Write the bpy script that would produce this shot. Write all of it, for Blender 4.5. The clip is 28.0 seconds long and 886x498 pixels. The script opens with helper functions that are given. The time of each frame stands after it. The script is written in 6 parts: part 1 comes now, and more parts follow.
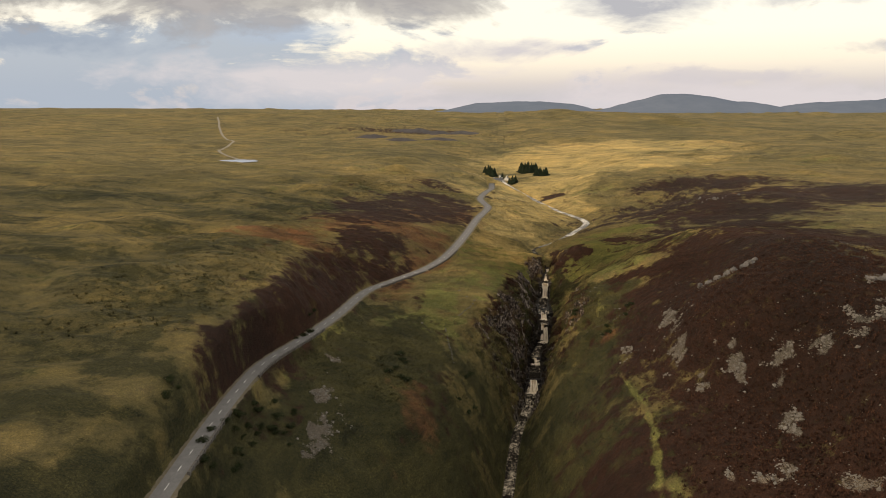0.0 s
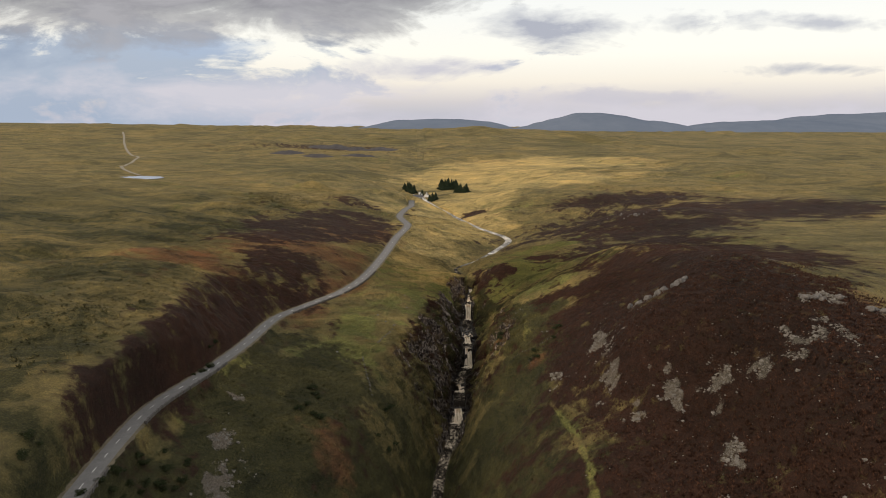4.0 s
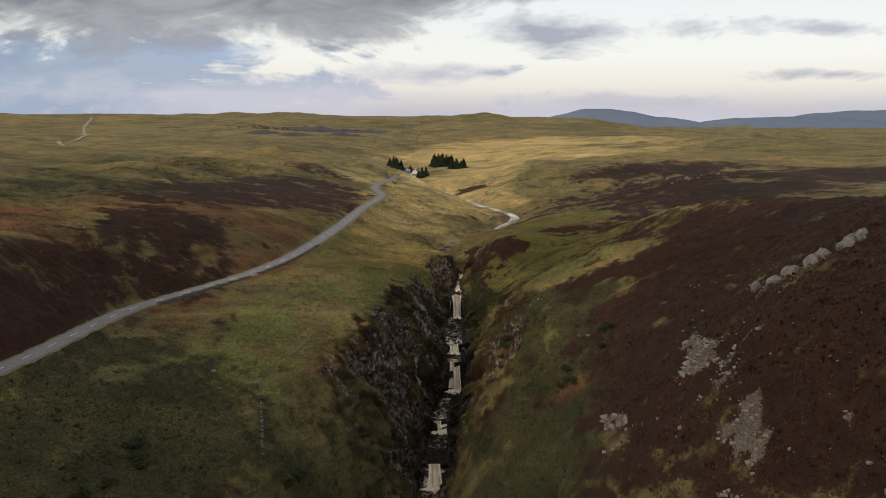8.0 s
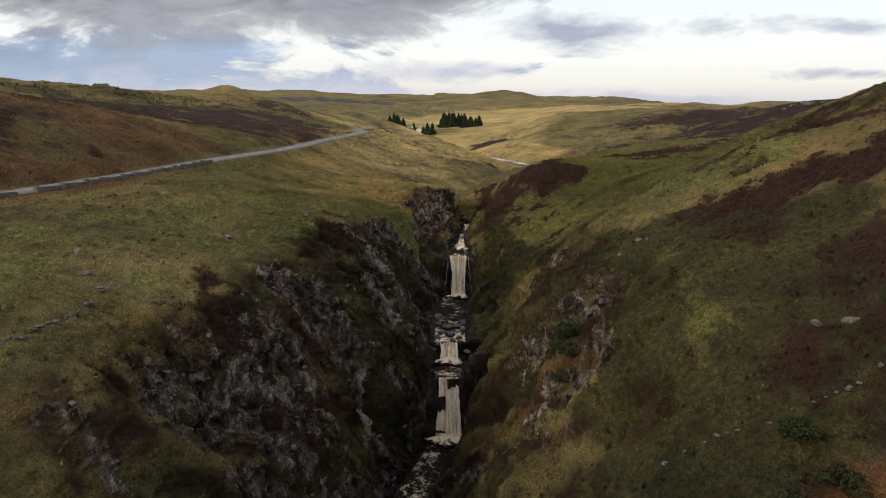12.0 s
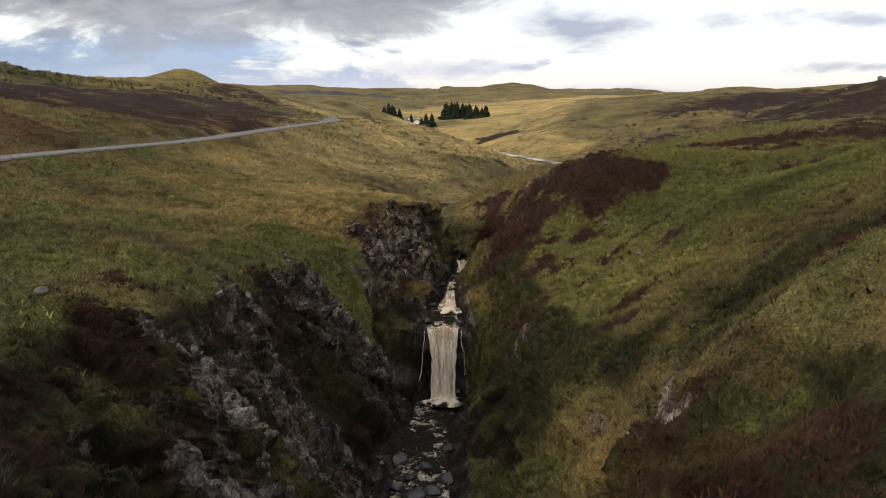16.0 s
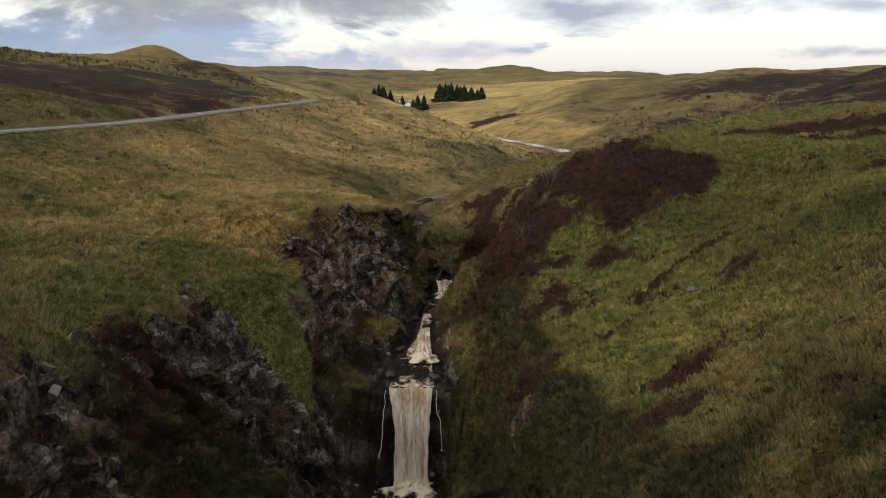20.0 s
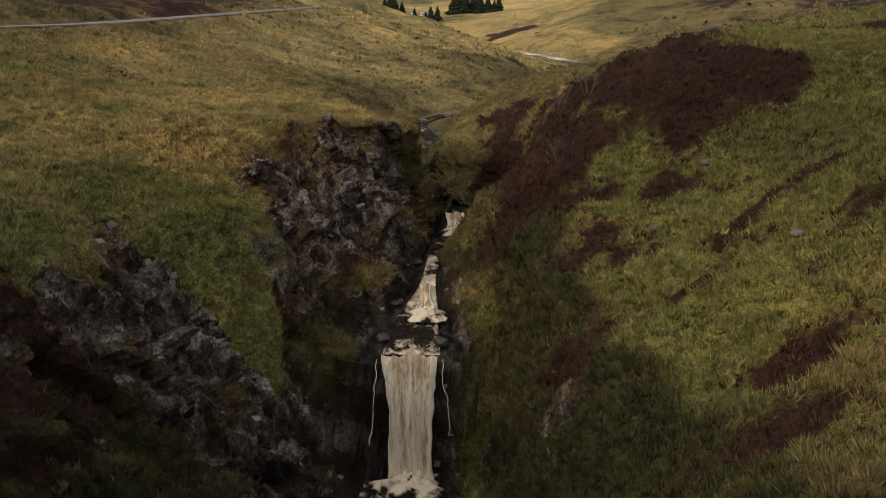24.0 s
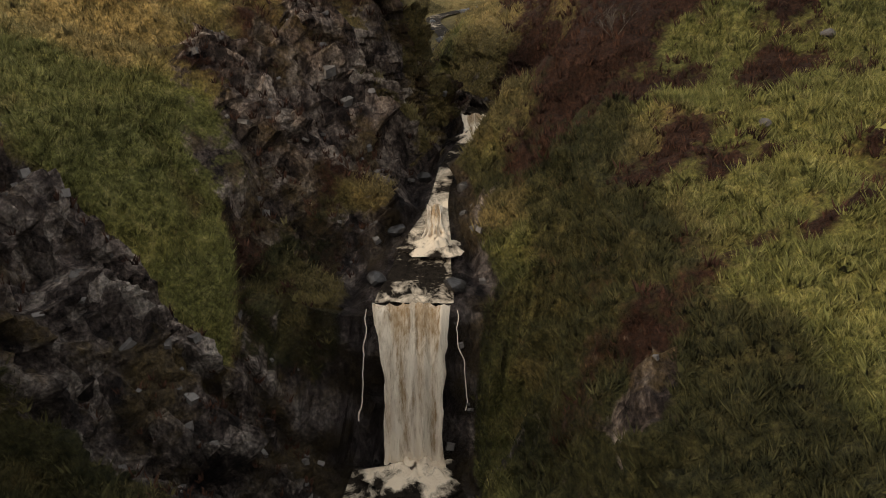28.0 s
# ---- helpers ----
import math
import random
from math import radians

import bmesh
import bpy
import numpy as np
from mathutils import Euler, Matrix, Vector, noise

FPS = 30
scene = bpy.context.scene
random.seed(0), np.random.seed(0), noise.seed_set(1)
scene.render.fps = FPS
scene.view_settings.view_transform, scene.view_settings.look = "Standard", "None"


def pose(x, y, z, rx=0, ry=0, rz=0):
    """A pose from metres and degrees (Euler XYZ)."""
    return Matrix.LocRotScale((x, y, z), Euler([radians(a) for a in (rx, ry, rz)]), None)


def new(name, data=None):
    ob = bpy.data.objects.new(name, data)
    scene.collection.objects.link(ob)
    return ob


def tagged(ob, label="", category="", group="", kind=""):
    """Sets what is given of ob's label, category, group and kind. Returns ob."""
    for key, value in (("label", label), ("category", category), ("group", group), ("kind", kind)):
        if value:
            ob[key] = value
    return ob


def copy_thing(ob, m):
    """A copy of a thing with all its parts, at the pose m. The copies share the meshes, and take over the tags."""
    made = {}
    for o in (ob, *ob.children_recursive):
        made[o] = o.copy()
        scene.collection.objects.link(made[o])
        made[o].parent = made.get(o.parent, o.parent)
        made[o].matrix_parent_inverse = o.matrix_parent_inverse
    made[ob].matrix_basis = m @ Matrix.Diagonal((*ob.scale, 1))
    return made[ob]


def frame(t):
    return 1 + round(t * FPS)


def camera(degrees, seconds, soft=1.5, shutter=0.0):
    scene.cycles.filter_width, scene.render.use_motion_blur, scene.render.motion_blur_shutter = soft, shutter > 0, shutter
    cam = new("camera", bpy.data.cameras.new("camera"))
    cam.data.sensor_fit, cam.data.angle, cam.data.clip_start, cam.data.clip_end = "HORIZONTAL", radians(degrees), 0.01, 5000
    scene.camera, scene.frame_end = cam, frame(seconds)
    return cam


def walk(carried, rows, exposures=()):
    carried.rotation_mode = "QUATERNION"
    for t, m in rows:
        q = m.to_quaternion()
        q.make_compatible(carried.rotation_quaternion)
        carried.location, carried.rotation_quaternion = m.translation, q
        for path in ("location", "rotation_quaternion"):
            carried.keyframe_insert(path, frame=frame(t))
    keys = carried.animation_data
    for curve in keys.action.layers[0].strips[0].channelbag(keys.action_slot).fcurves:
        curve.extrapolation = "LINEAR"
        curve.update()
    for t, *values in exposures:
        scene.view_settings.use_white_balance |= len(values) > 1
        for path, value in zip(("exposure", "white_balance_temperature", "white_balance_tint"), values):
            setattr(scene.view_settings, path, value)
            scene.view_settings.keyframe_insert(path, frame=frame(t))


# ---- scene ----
cam = camera(62.0, 28.0, soft=0.95)
PATH = [
    (0.0, pose(-34.99, -264.31, 111.21, 78.48, 0.42, 3.82)),
    (0.5, pose(-35.40, -266.19, 111.82, 78.69, 0.30, 3.04)),
    (1.0, pose(-35.84, -268.87, 112.18, 78.97, 0.17, 2.29)),
    (1.5, pose(-36.29, -271.09, 112.59, 79.23, 0.06, 1.56)),
    (2.0, pose(-36.64, -272.86, 112.81, 79.50, -0.04, 0.87)),
    (2.5, pose(-36.70, -273.78, 112.88, 79.73, -0.12, 0.28)),
    (3.0, pose(-36.30, -271.80, 112.20, 79.88, -0.12, -0.04)),
    (3.5, pose(-35.80, -256.91, 110.49, 79.81, -0.11, -1.16)),
    (4.0, pose(-34.63, -240.61, 108.35, 79.79, -0.06, -2.35)),
    (4.5, pose(-32.79, -224.20, 106.15, 79.83, -0.01, -3.66)),
    (6.5, pose(-24.19, -156.52, 87.84, 79.93, 0.12, -4.68)),
    (7.0, pose(-22.02, -138.98, 80.93, 80.06, 0.13, -4.67)),
    (7.5, pose(-20.18, -121.58, 74.24, 80.11, -0.00, -3.19)),
    (8.0, pose(-18.36, -104.36, 67.31, 80.16, -0.10, -2.07)),
    (8.5, pose(-16.98, -87.15, 60.57, 80.18, -0.15, -1.51)),
    (9.0, pose(-15.65, -70.22, 53.77, 80.15, -0.22, -1.33)),
    (9.5, pose(-14.26, -53.19, 47.38, 80.14, -0.24, -1.16)),
    (10.0, pose(-12.80, -35.54, 42.96, 80.12, -0.31, -1.00)),
    (10.5, pose(-11.15, -17.66, 38.67, 80.13, -0.38, -0.86)),
    (11.0, pose(-9.56, 0.00, 33.96, 80.11, -0.41, -0.73)),
    (11.5, pose(-8.64, 10.36, 31.25, 80.08, -0.50, -0.67)),
    (13.5, pose(-6.75, 40.73, 25.95, 79.70, 0.08, -0.54)),
    (14.0, pose(-5.78, 50.70, 25.12, 79.79, 0.14, -0.42)),
    (14.5, pose(-4.91, 60.80, 25.04, 79.68, 0.21, -0.31)),
    (15.0, pose(-4.17, 70.92, 24.83, 79.70, 0.22, -0.14)),
    (15.5, pose(-3.49, 81.03, 24.77, 79.76, 0.19, -0.09)),
    (16.0, pose(-2.75, 91.04, 25.01, 79.79, 0.09, -0.04)),
    (16.5, pose(-2.03, 101.02, 25.43, 79.78, -0.02, -0.02)),
    (17.0, pose(-1.24, 108.27, 25.22, 79.78, -0.09, 0.00)),
    (17.5, pose(-0.57, 112.12, 24.83, 79.81, -0.14, -0.08)),
    (18.0, pose(-0.32, 113.15, 24.54, 79.81, -0.13, -0.21)),
    (18.5, pose(-0.30, 113.41, 24.50, 79.72, -0.14, -0.23)),
    (19.0, pose(-0.33, 114.13, 24.45, 79.46, -0.13, -0.28)),
    (19.5, pose(-0.34, 115.17, 24.35, 79.09, -0.15, -0.29)),
    (20.0, pose(-0.35, 116.59, 24.27, 78.54, -0.17, -0.28)),
    (20.5, pose(-0.32, 118.28, 24.11, 77.89, -0.20, -0.21)),
    (21.0, pose(-0.19, 120.28, 23.85, 77.16, -0.21, -0.03)),
    (21.5, pose(-0.08, 122.30, 23.53, 76.42, -0.20, 0.15)),
    (23.5, pose(0.05, 130.12, 21.93, 73.28, -0.08, 0.65)),
    (24.0, pose(0.13, 132.00, 21.42, 72.50, -0.02, 0.86)),
    (24.5, pose(0.21, 133.87, 20.85, 71.73, 0.06, 1.07)),
    (25.0, pose(0.25, 135.74, 20.22, 70.97, 0.13, 1.27)),
    (25.5, pose(0.25, 137.56, 19.51, 70.24, 0.20, 1.44)),
    (26.0, pose(0.21, 139.33, 18.89, 69.41, 0.26, 1.57)),
    (26.5, pose(0.12, 141.12, 18.16, 68.62, 0.34, 1.66)),
    (27.0, pose(0.01, 142.79, 17.46, 67.81, 0.40, 1.72)),
    (27.5, pose(-0.03, 144.14, 16.87, 67.13, 0.45, 1.84)),
    (28.0, pose(0.00, 145.20, 16.50, 66.46, 0.49, 2.02)),
]
EXPOSURES = [(0.0, 0.08, 7500, 10), (1.0, 0.07, 7100, 10), (3.0, 0.04, 6800, 10), (7.0, -0.12, 6600, 10), (11.0, -0.06, 6350, 10), (14.0, 0.15, 6350, 10), (16.0, 0.18, 6350, 10), (18.0, 0.05, 6350, 10), (21.5, 0.03, 6550, 10), (24.0, 0.04, 6700, 10), (28.0, 0.22, 6700, 10)]
walk(cam, PATH, EXPOSURES)

# ---- world and sun ----
SUN_ELEV, SUN_AZ = 23.0, -122.0
world = bpy.data.worlds.new("dusk_sky")
scene.world = world
world.use_nodes = True


# cloud banks: sideways slope, upward slope, half width, half height, ragged edge, cover, colour
CLOUDS = [
    (-0.66, 0.030, 0.62, 0.100, -0.7, 0.30, 0.90, (0.32, 0.40, 0.53)),
    (-0.64, 0.088, 0.20, 0.030, 0.0, 0.6, 0.85, (0.27, 0.34, 0.46)),
    (-0.26, 0.088, 0.11, 0.018, -0.05, 0.75, 0.85, (0.36, 0.45, 0.60)),
    (-0.22, 0.023, 0.34, 0.036, 0.0, 0.8, 0.75, (0.62, 0.60, 0.66)),
    (0.00, 0.063, 0.12, 0.020, -0.05, 0.75, 0.80, (0.47, 0.48, 0.58)),
    (0.20, 0.118, 0.19, 0.028, -0.1, 0.8, 0.90, (0.34, 0.37, 0.46)),
    (0.55, 0.123, 0.14, 0.016, -0.05, 0.75, 0.75, (0.38, 0.41, 0.50)),
    (0.56, 0.063, 0.10, 0.012, -0.05, 0.75, 0.85, (0.36, 0.39, 0.48)),
    (0.30, 0.026, 0.10, 0.011, 0.0, 0.5, 0.65, (0.50, 0.50, 0.58)),
    (0.45, -0.002, 0.45, 0.022, 0.1, 0.8, 0.7, (0.58, 0.57, 0.64)),
]


def build_world():
    nt = world.node_tree
    n, l = nt.nodes, nt.links
    n.clear()
    out = n.new("ShaderNodeOutputWorld")
    bg = n.new("ShaderNodeBackground")
    sky = n.new("ShaderNodeTexSky")
    sky.sky_type = "NISHITA"
    sky.sun_disc = False
    sky.sun_elevation = radians(SUN_ELEV)
    sky.sun_rotation = radians(SUN_AZ)
    sky.air_density, sky.dust_density, sky.ozone_density = 1.0, 1.5, 1.0
    skyk = n.new("ShaderNodeVectorMath")
    skyk.operation = "SCALE"
    skyk.inputs["Scale"].default_value = 0.09
    l.new(sky.outputs["Color"], skyk.inputs[0])
    tc = n.new("ShaderNodeTexCoord")
    sep = n.new("ShaderNodeSeparateXYZ")
    l.new(tc.outputs["Generated"], sep.inputs[0])

    def math_node(op, a, b=None, clamp=False):
        m = n.new("ShaderNodeMath")
        m.operation, m.use_clamp = op, clamp
        for i, v in enumerate((a, b)):
            if v is None:
                continue
            if isinstance(v, (int, float)):
                m.inputs[i].default_value = v
            else:
                l.new(v, m.inputs[i])
        return m.outputs[0]

    # cloud deck: directions laid on a flat layer high overhead
    zc = math_node("MAXIMUM", sep.outputs["Z"], 0.0)
    zc = math_node("ADD", zc, 0.10)
    u = math_node("DIVIDE", sep.outputs["X"], zc)
    v = math_node("DIVIDE", sep.outputs["Y"], zc)
    comb = n.new("ShaderNodeCombineXYZ")
    l.new(u, comb.inputs[0])
    l.new(v, comb.inputs[1])

    def cloud(scale, detail, loc, rough=0.55, dist=0.25):
        mp = n.new("ShaderNodeMapping")
        mp.inputs["Location"].default_value = loc
        mp.inputs["Scale"].default_value = (0.75, 1.0, 1.0)
        l.new(comb.outputs[0], mp.inputs[0])
        t = n.new("ShaderNodeTexNoise")
        t.inputs["Scale"].default_value = scale
        t.inputs["Detail"].default_value = detail
        t.inputs["Roughness"].default_value = rough
        t.inputs["Distortion"].default_value = dist
        l.new(mp.outputs[0], t.inputs["Vector"])
        return t.outputs["Fac"]

    def ramp(fac, stops):
        r = n.new("ShaderNodeValToRGB")
        e = r.color_ramp.elements
        e[0].position, e[0].color = stops[0][0], (*stops[0][1], 1)
        e[1].position, e[1].color = stops[-1][0], (*stops[-1][1], 1)
        for p, c in stops[1:-1]:
            x = e.new(p)
            x.color = (*c, 1)
        l.new(fac, r.inputs[0])
        return r.outputs[0]

    def mix(fac, a, b):
        m = n.new("ShaderNodeMix")
        m.data_type = "RGBA"
        if isinstance(fac, float):
            m.inputs["Factor"].default_value = fac
        else:
            l.new(fac, m.inputs["Factor"])
        for i, val in ((6, a), (7, b)):
            if isinstance(val, tuple):
                m.inputs[i].default_value = (*val, 1)
            else:
                l.new(val, m.inputs[i])
        return m.outputs[2]

    # the sky ahead, laid out by its sideways and upward slopes
    ahead = math_node("MAXIMUM", sep.outputs["Y"], 0.08)
    sa = math_node("DIVIDE", sep.outputs["X"], ahead)
    se = math_node("DIVIDE", sep.outputs["Z"], ahead)
    lay = n.new("ShaderNodeCombineXYZ")
    l.new(sa, lay.inputs[0])
    l.new(math_node("MULTIPLY", se, 2.6), lay.inputs[1])

    def puff(scale, detail, rough, dist, seed):
        t = n.new("ShaderNodeTexNoise")
        t.inputs["Scale"].default_value = scale
        t.inputs["Detail"].default_value = detail
        t.inputs["Roughness"].default_value = rough
        t.inputs["Distortion"].default_value = dist
        mp = n.new("ShaderNodeMapping")
        mp.inputs["Location"].default_value = (seed, seed * 0.7, 0)
        l.new(lay.outputs[0], mp.inputs[0])
        l.new(mp.outputs[0], t.inputs["Vector"])
        return math_node("SUBTRACT", t.outputs["Fac"], 0.5)

    billow = puff(5.5, 7.0, 0.58, 0.5, 3.0)
    fleck = puff(15.0, 6.0, 0.60, 0.3, 8.0)
    ragged = math_node("ADD", math_node("MULTIPLY", billow, 3.4), math_node("MULTIPLY", fleck, 1.1))
    el = math_node("MAXIMUM", sep.outputs["Z"], 0.0)

    def bank(a0, e0, ra, re, lo, hi, top):
        """Cover of one ragged cloud bank round (a0, e0)."""
        da = math_node("DIVIDE", math_node("SUBTRACT", sa, a0), ra)
        de = math_node("DIVIDE", math_node("SUBTRACT", se, e0), re)
        d = math_node("SQRT", math_node("ADD", math_node("MULTIPLY", da, da), math_node("MULTIPLY", de, de)))
        f = math_node("ADD", math_node("SUBTRACT", 1.0, d), ragged)
        return ramp(f, [(lo, (0, 0, 0)), (hi, (top, top, top))])

    # thin bright veil: lavender low down, cream, then pale blue overhead
    veil = ramp(el, [(0.0, (0.50, 0.52, 0.61)), (0.018, (0.62, 0.60, 0.64)), (0.045, (0.88, 0.83, 0.76)), (0.08, (0.96, 0.95, 0.89)), (0.16, (0.88, 0.91, 0.92)), (0.30, (0.60, 0.70, 0.82)), (1.0, (0.36, 0.45, 0.58))])
    c = mix(0.86, skyk.outputs[0], veil)
    low = ramp(math_node("ADD", math_node("MULTIPLY", ragged, 0.5), math_node("MULTIPLY", math_node("SUBTRACT", 0.035, se), 14.0)), [(0.0, (0, 0, 0)), (0.55, (0.8, 0.8, 0.8))])
    c = mix(low, c, (0.55, 0.54, 0.62))
    for a0, e0, ra, re, lo, hi, top, tint in CLOUDS:
        c = mix(bank(a0, e0, ra, re, lo, hi, top), c, tint)
    # the dark roof of cloud above and to the sides
    roof = math_node("ADD", math_node("MULTIPLY", math_node("SUBTRACT", se, math_node("ADD", math_node("MULTIPLY", math_node("MAXIMUM", sa, 0.0), 0.40), 0.092)), 16.0), math_node("MULTIPLY", ragged, 0.85))
    roof = ramp(roof, [(0.0, (0, 0, 0)), (0.40, (0.70, 0.70, 0.70)), (0.9, (1, 1, 1))])
    shade = ramp(math_node("ADD", billow, 0.5), [(0.35, (0.18, 0.185, 0.215)), (0.65, (0.36, 0.365, 0.40))])
    overhead = ramp(cloud(0.62, 7.0, (3.1, 0.4, 0.0)), [(0.35, (0.56, 0.59, 0.64)), (0.65, (0.98, 0.97, 0.94))])
    shade = mix(ramp(el, [(0.2, (0, 0, 0)), (0.4, (1, 1, 1))]), shade, overhead)
    c3 = mix(roof, c, shade)
    l.new(c3, bg.inputs["Color"])
    bg.inputs["Strength"].default_value = 1.15
    l.new(bg.outputs[0], out.inputs[0])


build_world()
sun = new("sun", bpy.data.lights.new("sun", "SUN"))
sun.data.energy, sun.data.angle, sun.data.color = 1.95, radians(16), (1.0, 0.83, 0.62)
sun.matrix_world = pose(0, 0, 300, 90 - SUN_ELEV, 0, 180 - SUN_AZ)

# ---- materials ----
def node_mat(name, rough=0.9):
    m = bpy.data.materials.new(name)
    m.use_nodes = True
    nt = m.node_tree
    return m, nt, nt.nodes["Principled BSDF"]


def noise_node(nt, scale, detail=4.0, rough=0.55, vec=None, dist=0.0):
    t = nt.nodes.new("ShaderNodeTexNoise")
    t.inputs["Scale"].default_value = scale
    t.inputs["Detail"].default_value = detail
    t.inputs["Roughness"].default_value = rough
    t.inputs["Distortion"].default_value = dist
    if vec is not None:
        nt.links.new(vec, t.inputs["Vector"])
    return t.outputs["Fac"]


def ramp_node(nt, fac, stops):
    r = nt.nodes.new("ShaderNodeValToRGB")
    e = r.color_ramp.elements
    e[0].position, e[0].color = stops[0][0], (*stops[0][1], 1)
    e[1].position, e[1].color = stops[-1][0], (*stops[-1][1], 1)
    for p, c in stops[1:-1]:
        e.new(p).color = (*c, 1)
    nt.links.new(fac, r.inputs[0])
    return r.outputs[0]


def mix_node(nt, fac, a, b, mode="MIX"):
    m = nt.nodes.new("ShaderNodeMix")
    m.data_type, m.blend_type = "RGBA", mode
    for key, v in (("Factor", fac), (6, a), (7, b)):
        s = m.inputs[key]
        if isinstance(v, (int, float)):
            s.default_value = v
        elif isinstance(v, tuple):
            s.default_value = (*v, 1)
        else:
            nt.links.new(v, s)
    return m.outputs[2]


def calc(nt, op, a, b=0.0, clamp=False):
    m = nt.nodes.new("ShaderNodeMath")
    m.operation, m.use_clamp = op, clamp
    for i, v in enumerate((a, b)):
        if isinstance(v, (int, float)):
            m.inputs[i].default_value = v
        else:
            nt.links.new(v, m.inputs[i])
    return m.outputs[0]


def bump_node(nt, height, strength, dist, normal=None):
    b = nt.nodes.new("ShaderNodeBump")
    b.inputs["Strength"].default_value = strength
    b.inputs["Distance"].default_value = dist
    nt.links.new(height, b.inputs["Height"])
    if normal is not None:
        nt.links.new(normal, b.inputs["Normal"])
    return b.outputs[0]


def place(nt):
    return nt.nodes.new("ShaderNodeNewGeometry").outputs["Position"]


def layer(nt, name):
    a = nt.nodes.new("ShaderNodeAttribute")
    a.attribute_name = name
    return a.outputs["Fac"]


def grass_colour(nt, pos, mid, fine):
    """Tussock grass from straw to green, as the layers ask."""
    g1 = ramp_node(nt, mid, [(0.28, (0.090, 0.072, 0.024)), (0.44, (0.165, 0.128, 0.044)), (0.58, (0.245, 0.185, 0.072)), (0.76, (0.330, 0.252, 0.118))])
    g2 = ramp_node(nt, fine, [(0.25, (0.052, 0.047, 0.016)), (0.42, (0.116, 0.098, 0.032)), (0.58, (0.215, 0.168, 0.062)), (0.75, (0.345, 0.264, 0.118))])
    grass = mix_node(nt, 0.5, g1, g2)
    # bright dry straw; on the far moor it also holds painted sunlight
    straw_and_sun = ramp_node(nt, fine, [(0.25, (0.255, 0.182, 0.058)), (0.50, (0.470, 0.342, 0.118)), (0.75, (0.630, 0.480, 0.195))])
    gf = calc(nt, "ADD", layer(nt, "straw_and_sun"), calc(nt, "MULTIPLY", calc(nt, "SUBTRACT", mid, 0.5), 0.9))
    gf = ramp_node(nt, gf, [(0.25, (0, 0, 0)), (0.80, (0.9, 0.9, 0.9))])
    grass = mix_node(nt, gf, grass, straw_and_sun)
    lush = ramp_node(nt, fine, [(0.25, (0.046, 0.050, 0.013)), (0.50, (0.158, 0.156, 0.042)), (0.78, (0.330, 0.295, 0.105))])
    lf = calc(nt, "ADD", layer(nt, "lush"), calc(nt, "MULTIPLY", calc(nt, "SUBTRACT", mid, 0.5), 1.5))
    lf = ramp_node(nt, lf, [(0.35, (0, 0, 0)), (0.75, (1, 1, 1))])
    grass = mix_node(nt, lf, grass, lush)
    fern = ramp_node(nt, fine, [(0.25, (0.013, 0.014, 0.006)), (0.48, (0.046, 0.044, 0.015)), (0.66, (0.088, 0.077, 0.027)), (0.80, (0.150, 0.124, 0.048))])
    ff = calc(nt, "ADD", layer(nt, "fern"), calc(nt, "MULTIPLY", calc(nt, "SUBTRACT", mid, 0.5), 1.2))
    ff = ramp_node(nt, ff, [(0.30, (0, 0, 0)), (0.70, (1, 1, 1))])
    grass = mix_node(nt, ff, grass, fern)
    rust = ramp_node(nt, fine, [(0.25, (0.060, 0.027, 0.012)), (0.5, (0.150, 0.072, 0.030)), (0.8, (0.265, 0.145, 0.060))])
    rf = calc(nt, "ADD", layer(nt, "rust"), calc(nt, "MULTIPLY", calc(nt, "SUBTRACT", mid, 0.5), 1.4))
    rf = ramp_node(nt, rf, [(0.32, (0, 0, 0)), (1.0, (0.9, 0.9, 0.9))])
    grass = mix_node(nt, rf, grass, rust)
    # long streaks of paler and darker growth along the slopes
    st = nt.nodes.new("ShaderNodeMapping")
    st.inputs["Scale"].default_value = (0.022, 0.055, 0.2)
    nt.links.new(pos, st.inputs[0])
    streak = noise_node(nt, 1.0, 8, 0.70, st.outputs[0], 0.6)
    streak = ramp_node(nt, streak, [(0.30, (0.38, 0.42, 0.52)), (0.44, (0.76, 0.79, 0.93)), (0.54, (1.0, 1.0, 1.15)), (0.70, (1.40, 1.31, 1.40))])
    return mix_node(nt, 1.0, grass, streak, "MULTIPLY")


def heath_colour(nt, mid, fine):
    heath = ramp_node(nt, fine, [(0.28, (0.004, 0.0025, 0.002)), (0.44, (0.014, 0.008, 0.005)), (0.58, (0.034, 0.017, 0.011)), (0.74, (0.085, 0.048, 0.028))])
    purple = ramp_node(nt, mid, [(0.3, (0.018, 0.008, 0.006)), (0.7, (0.066, 0.030, 0.019))])
    return mix_node(nt, 0.45, heath, purple)


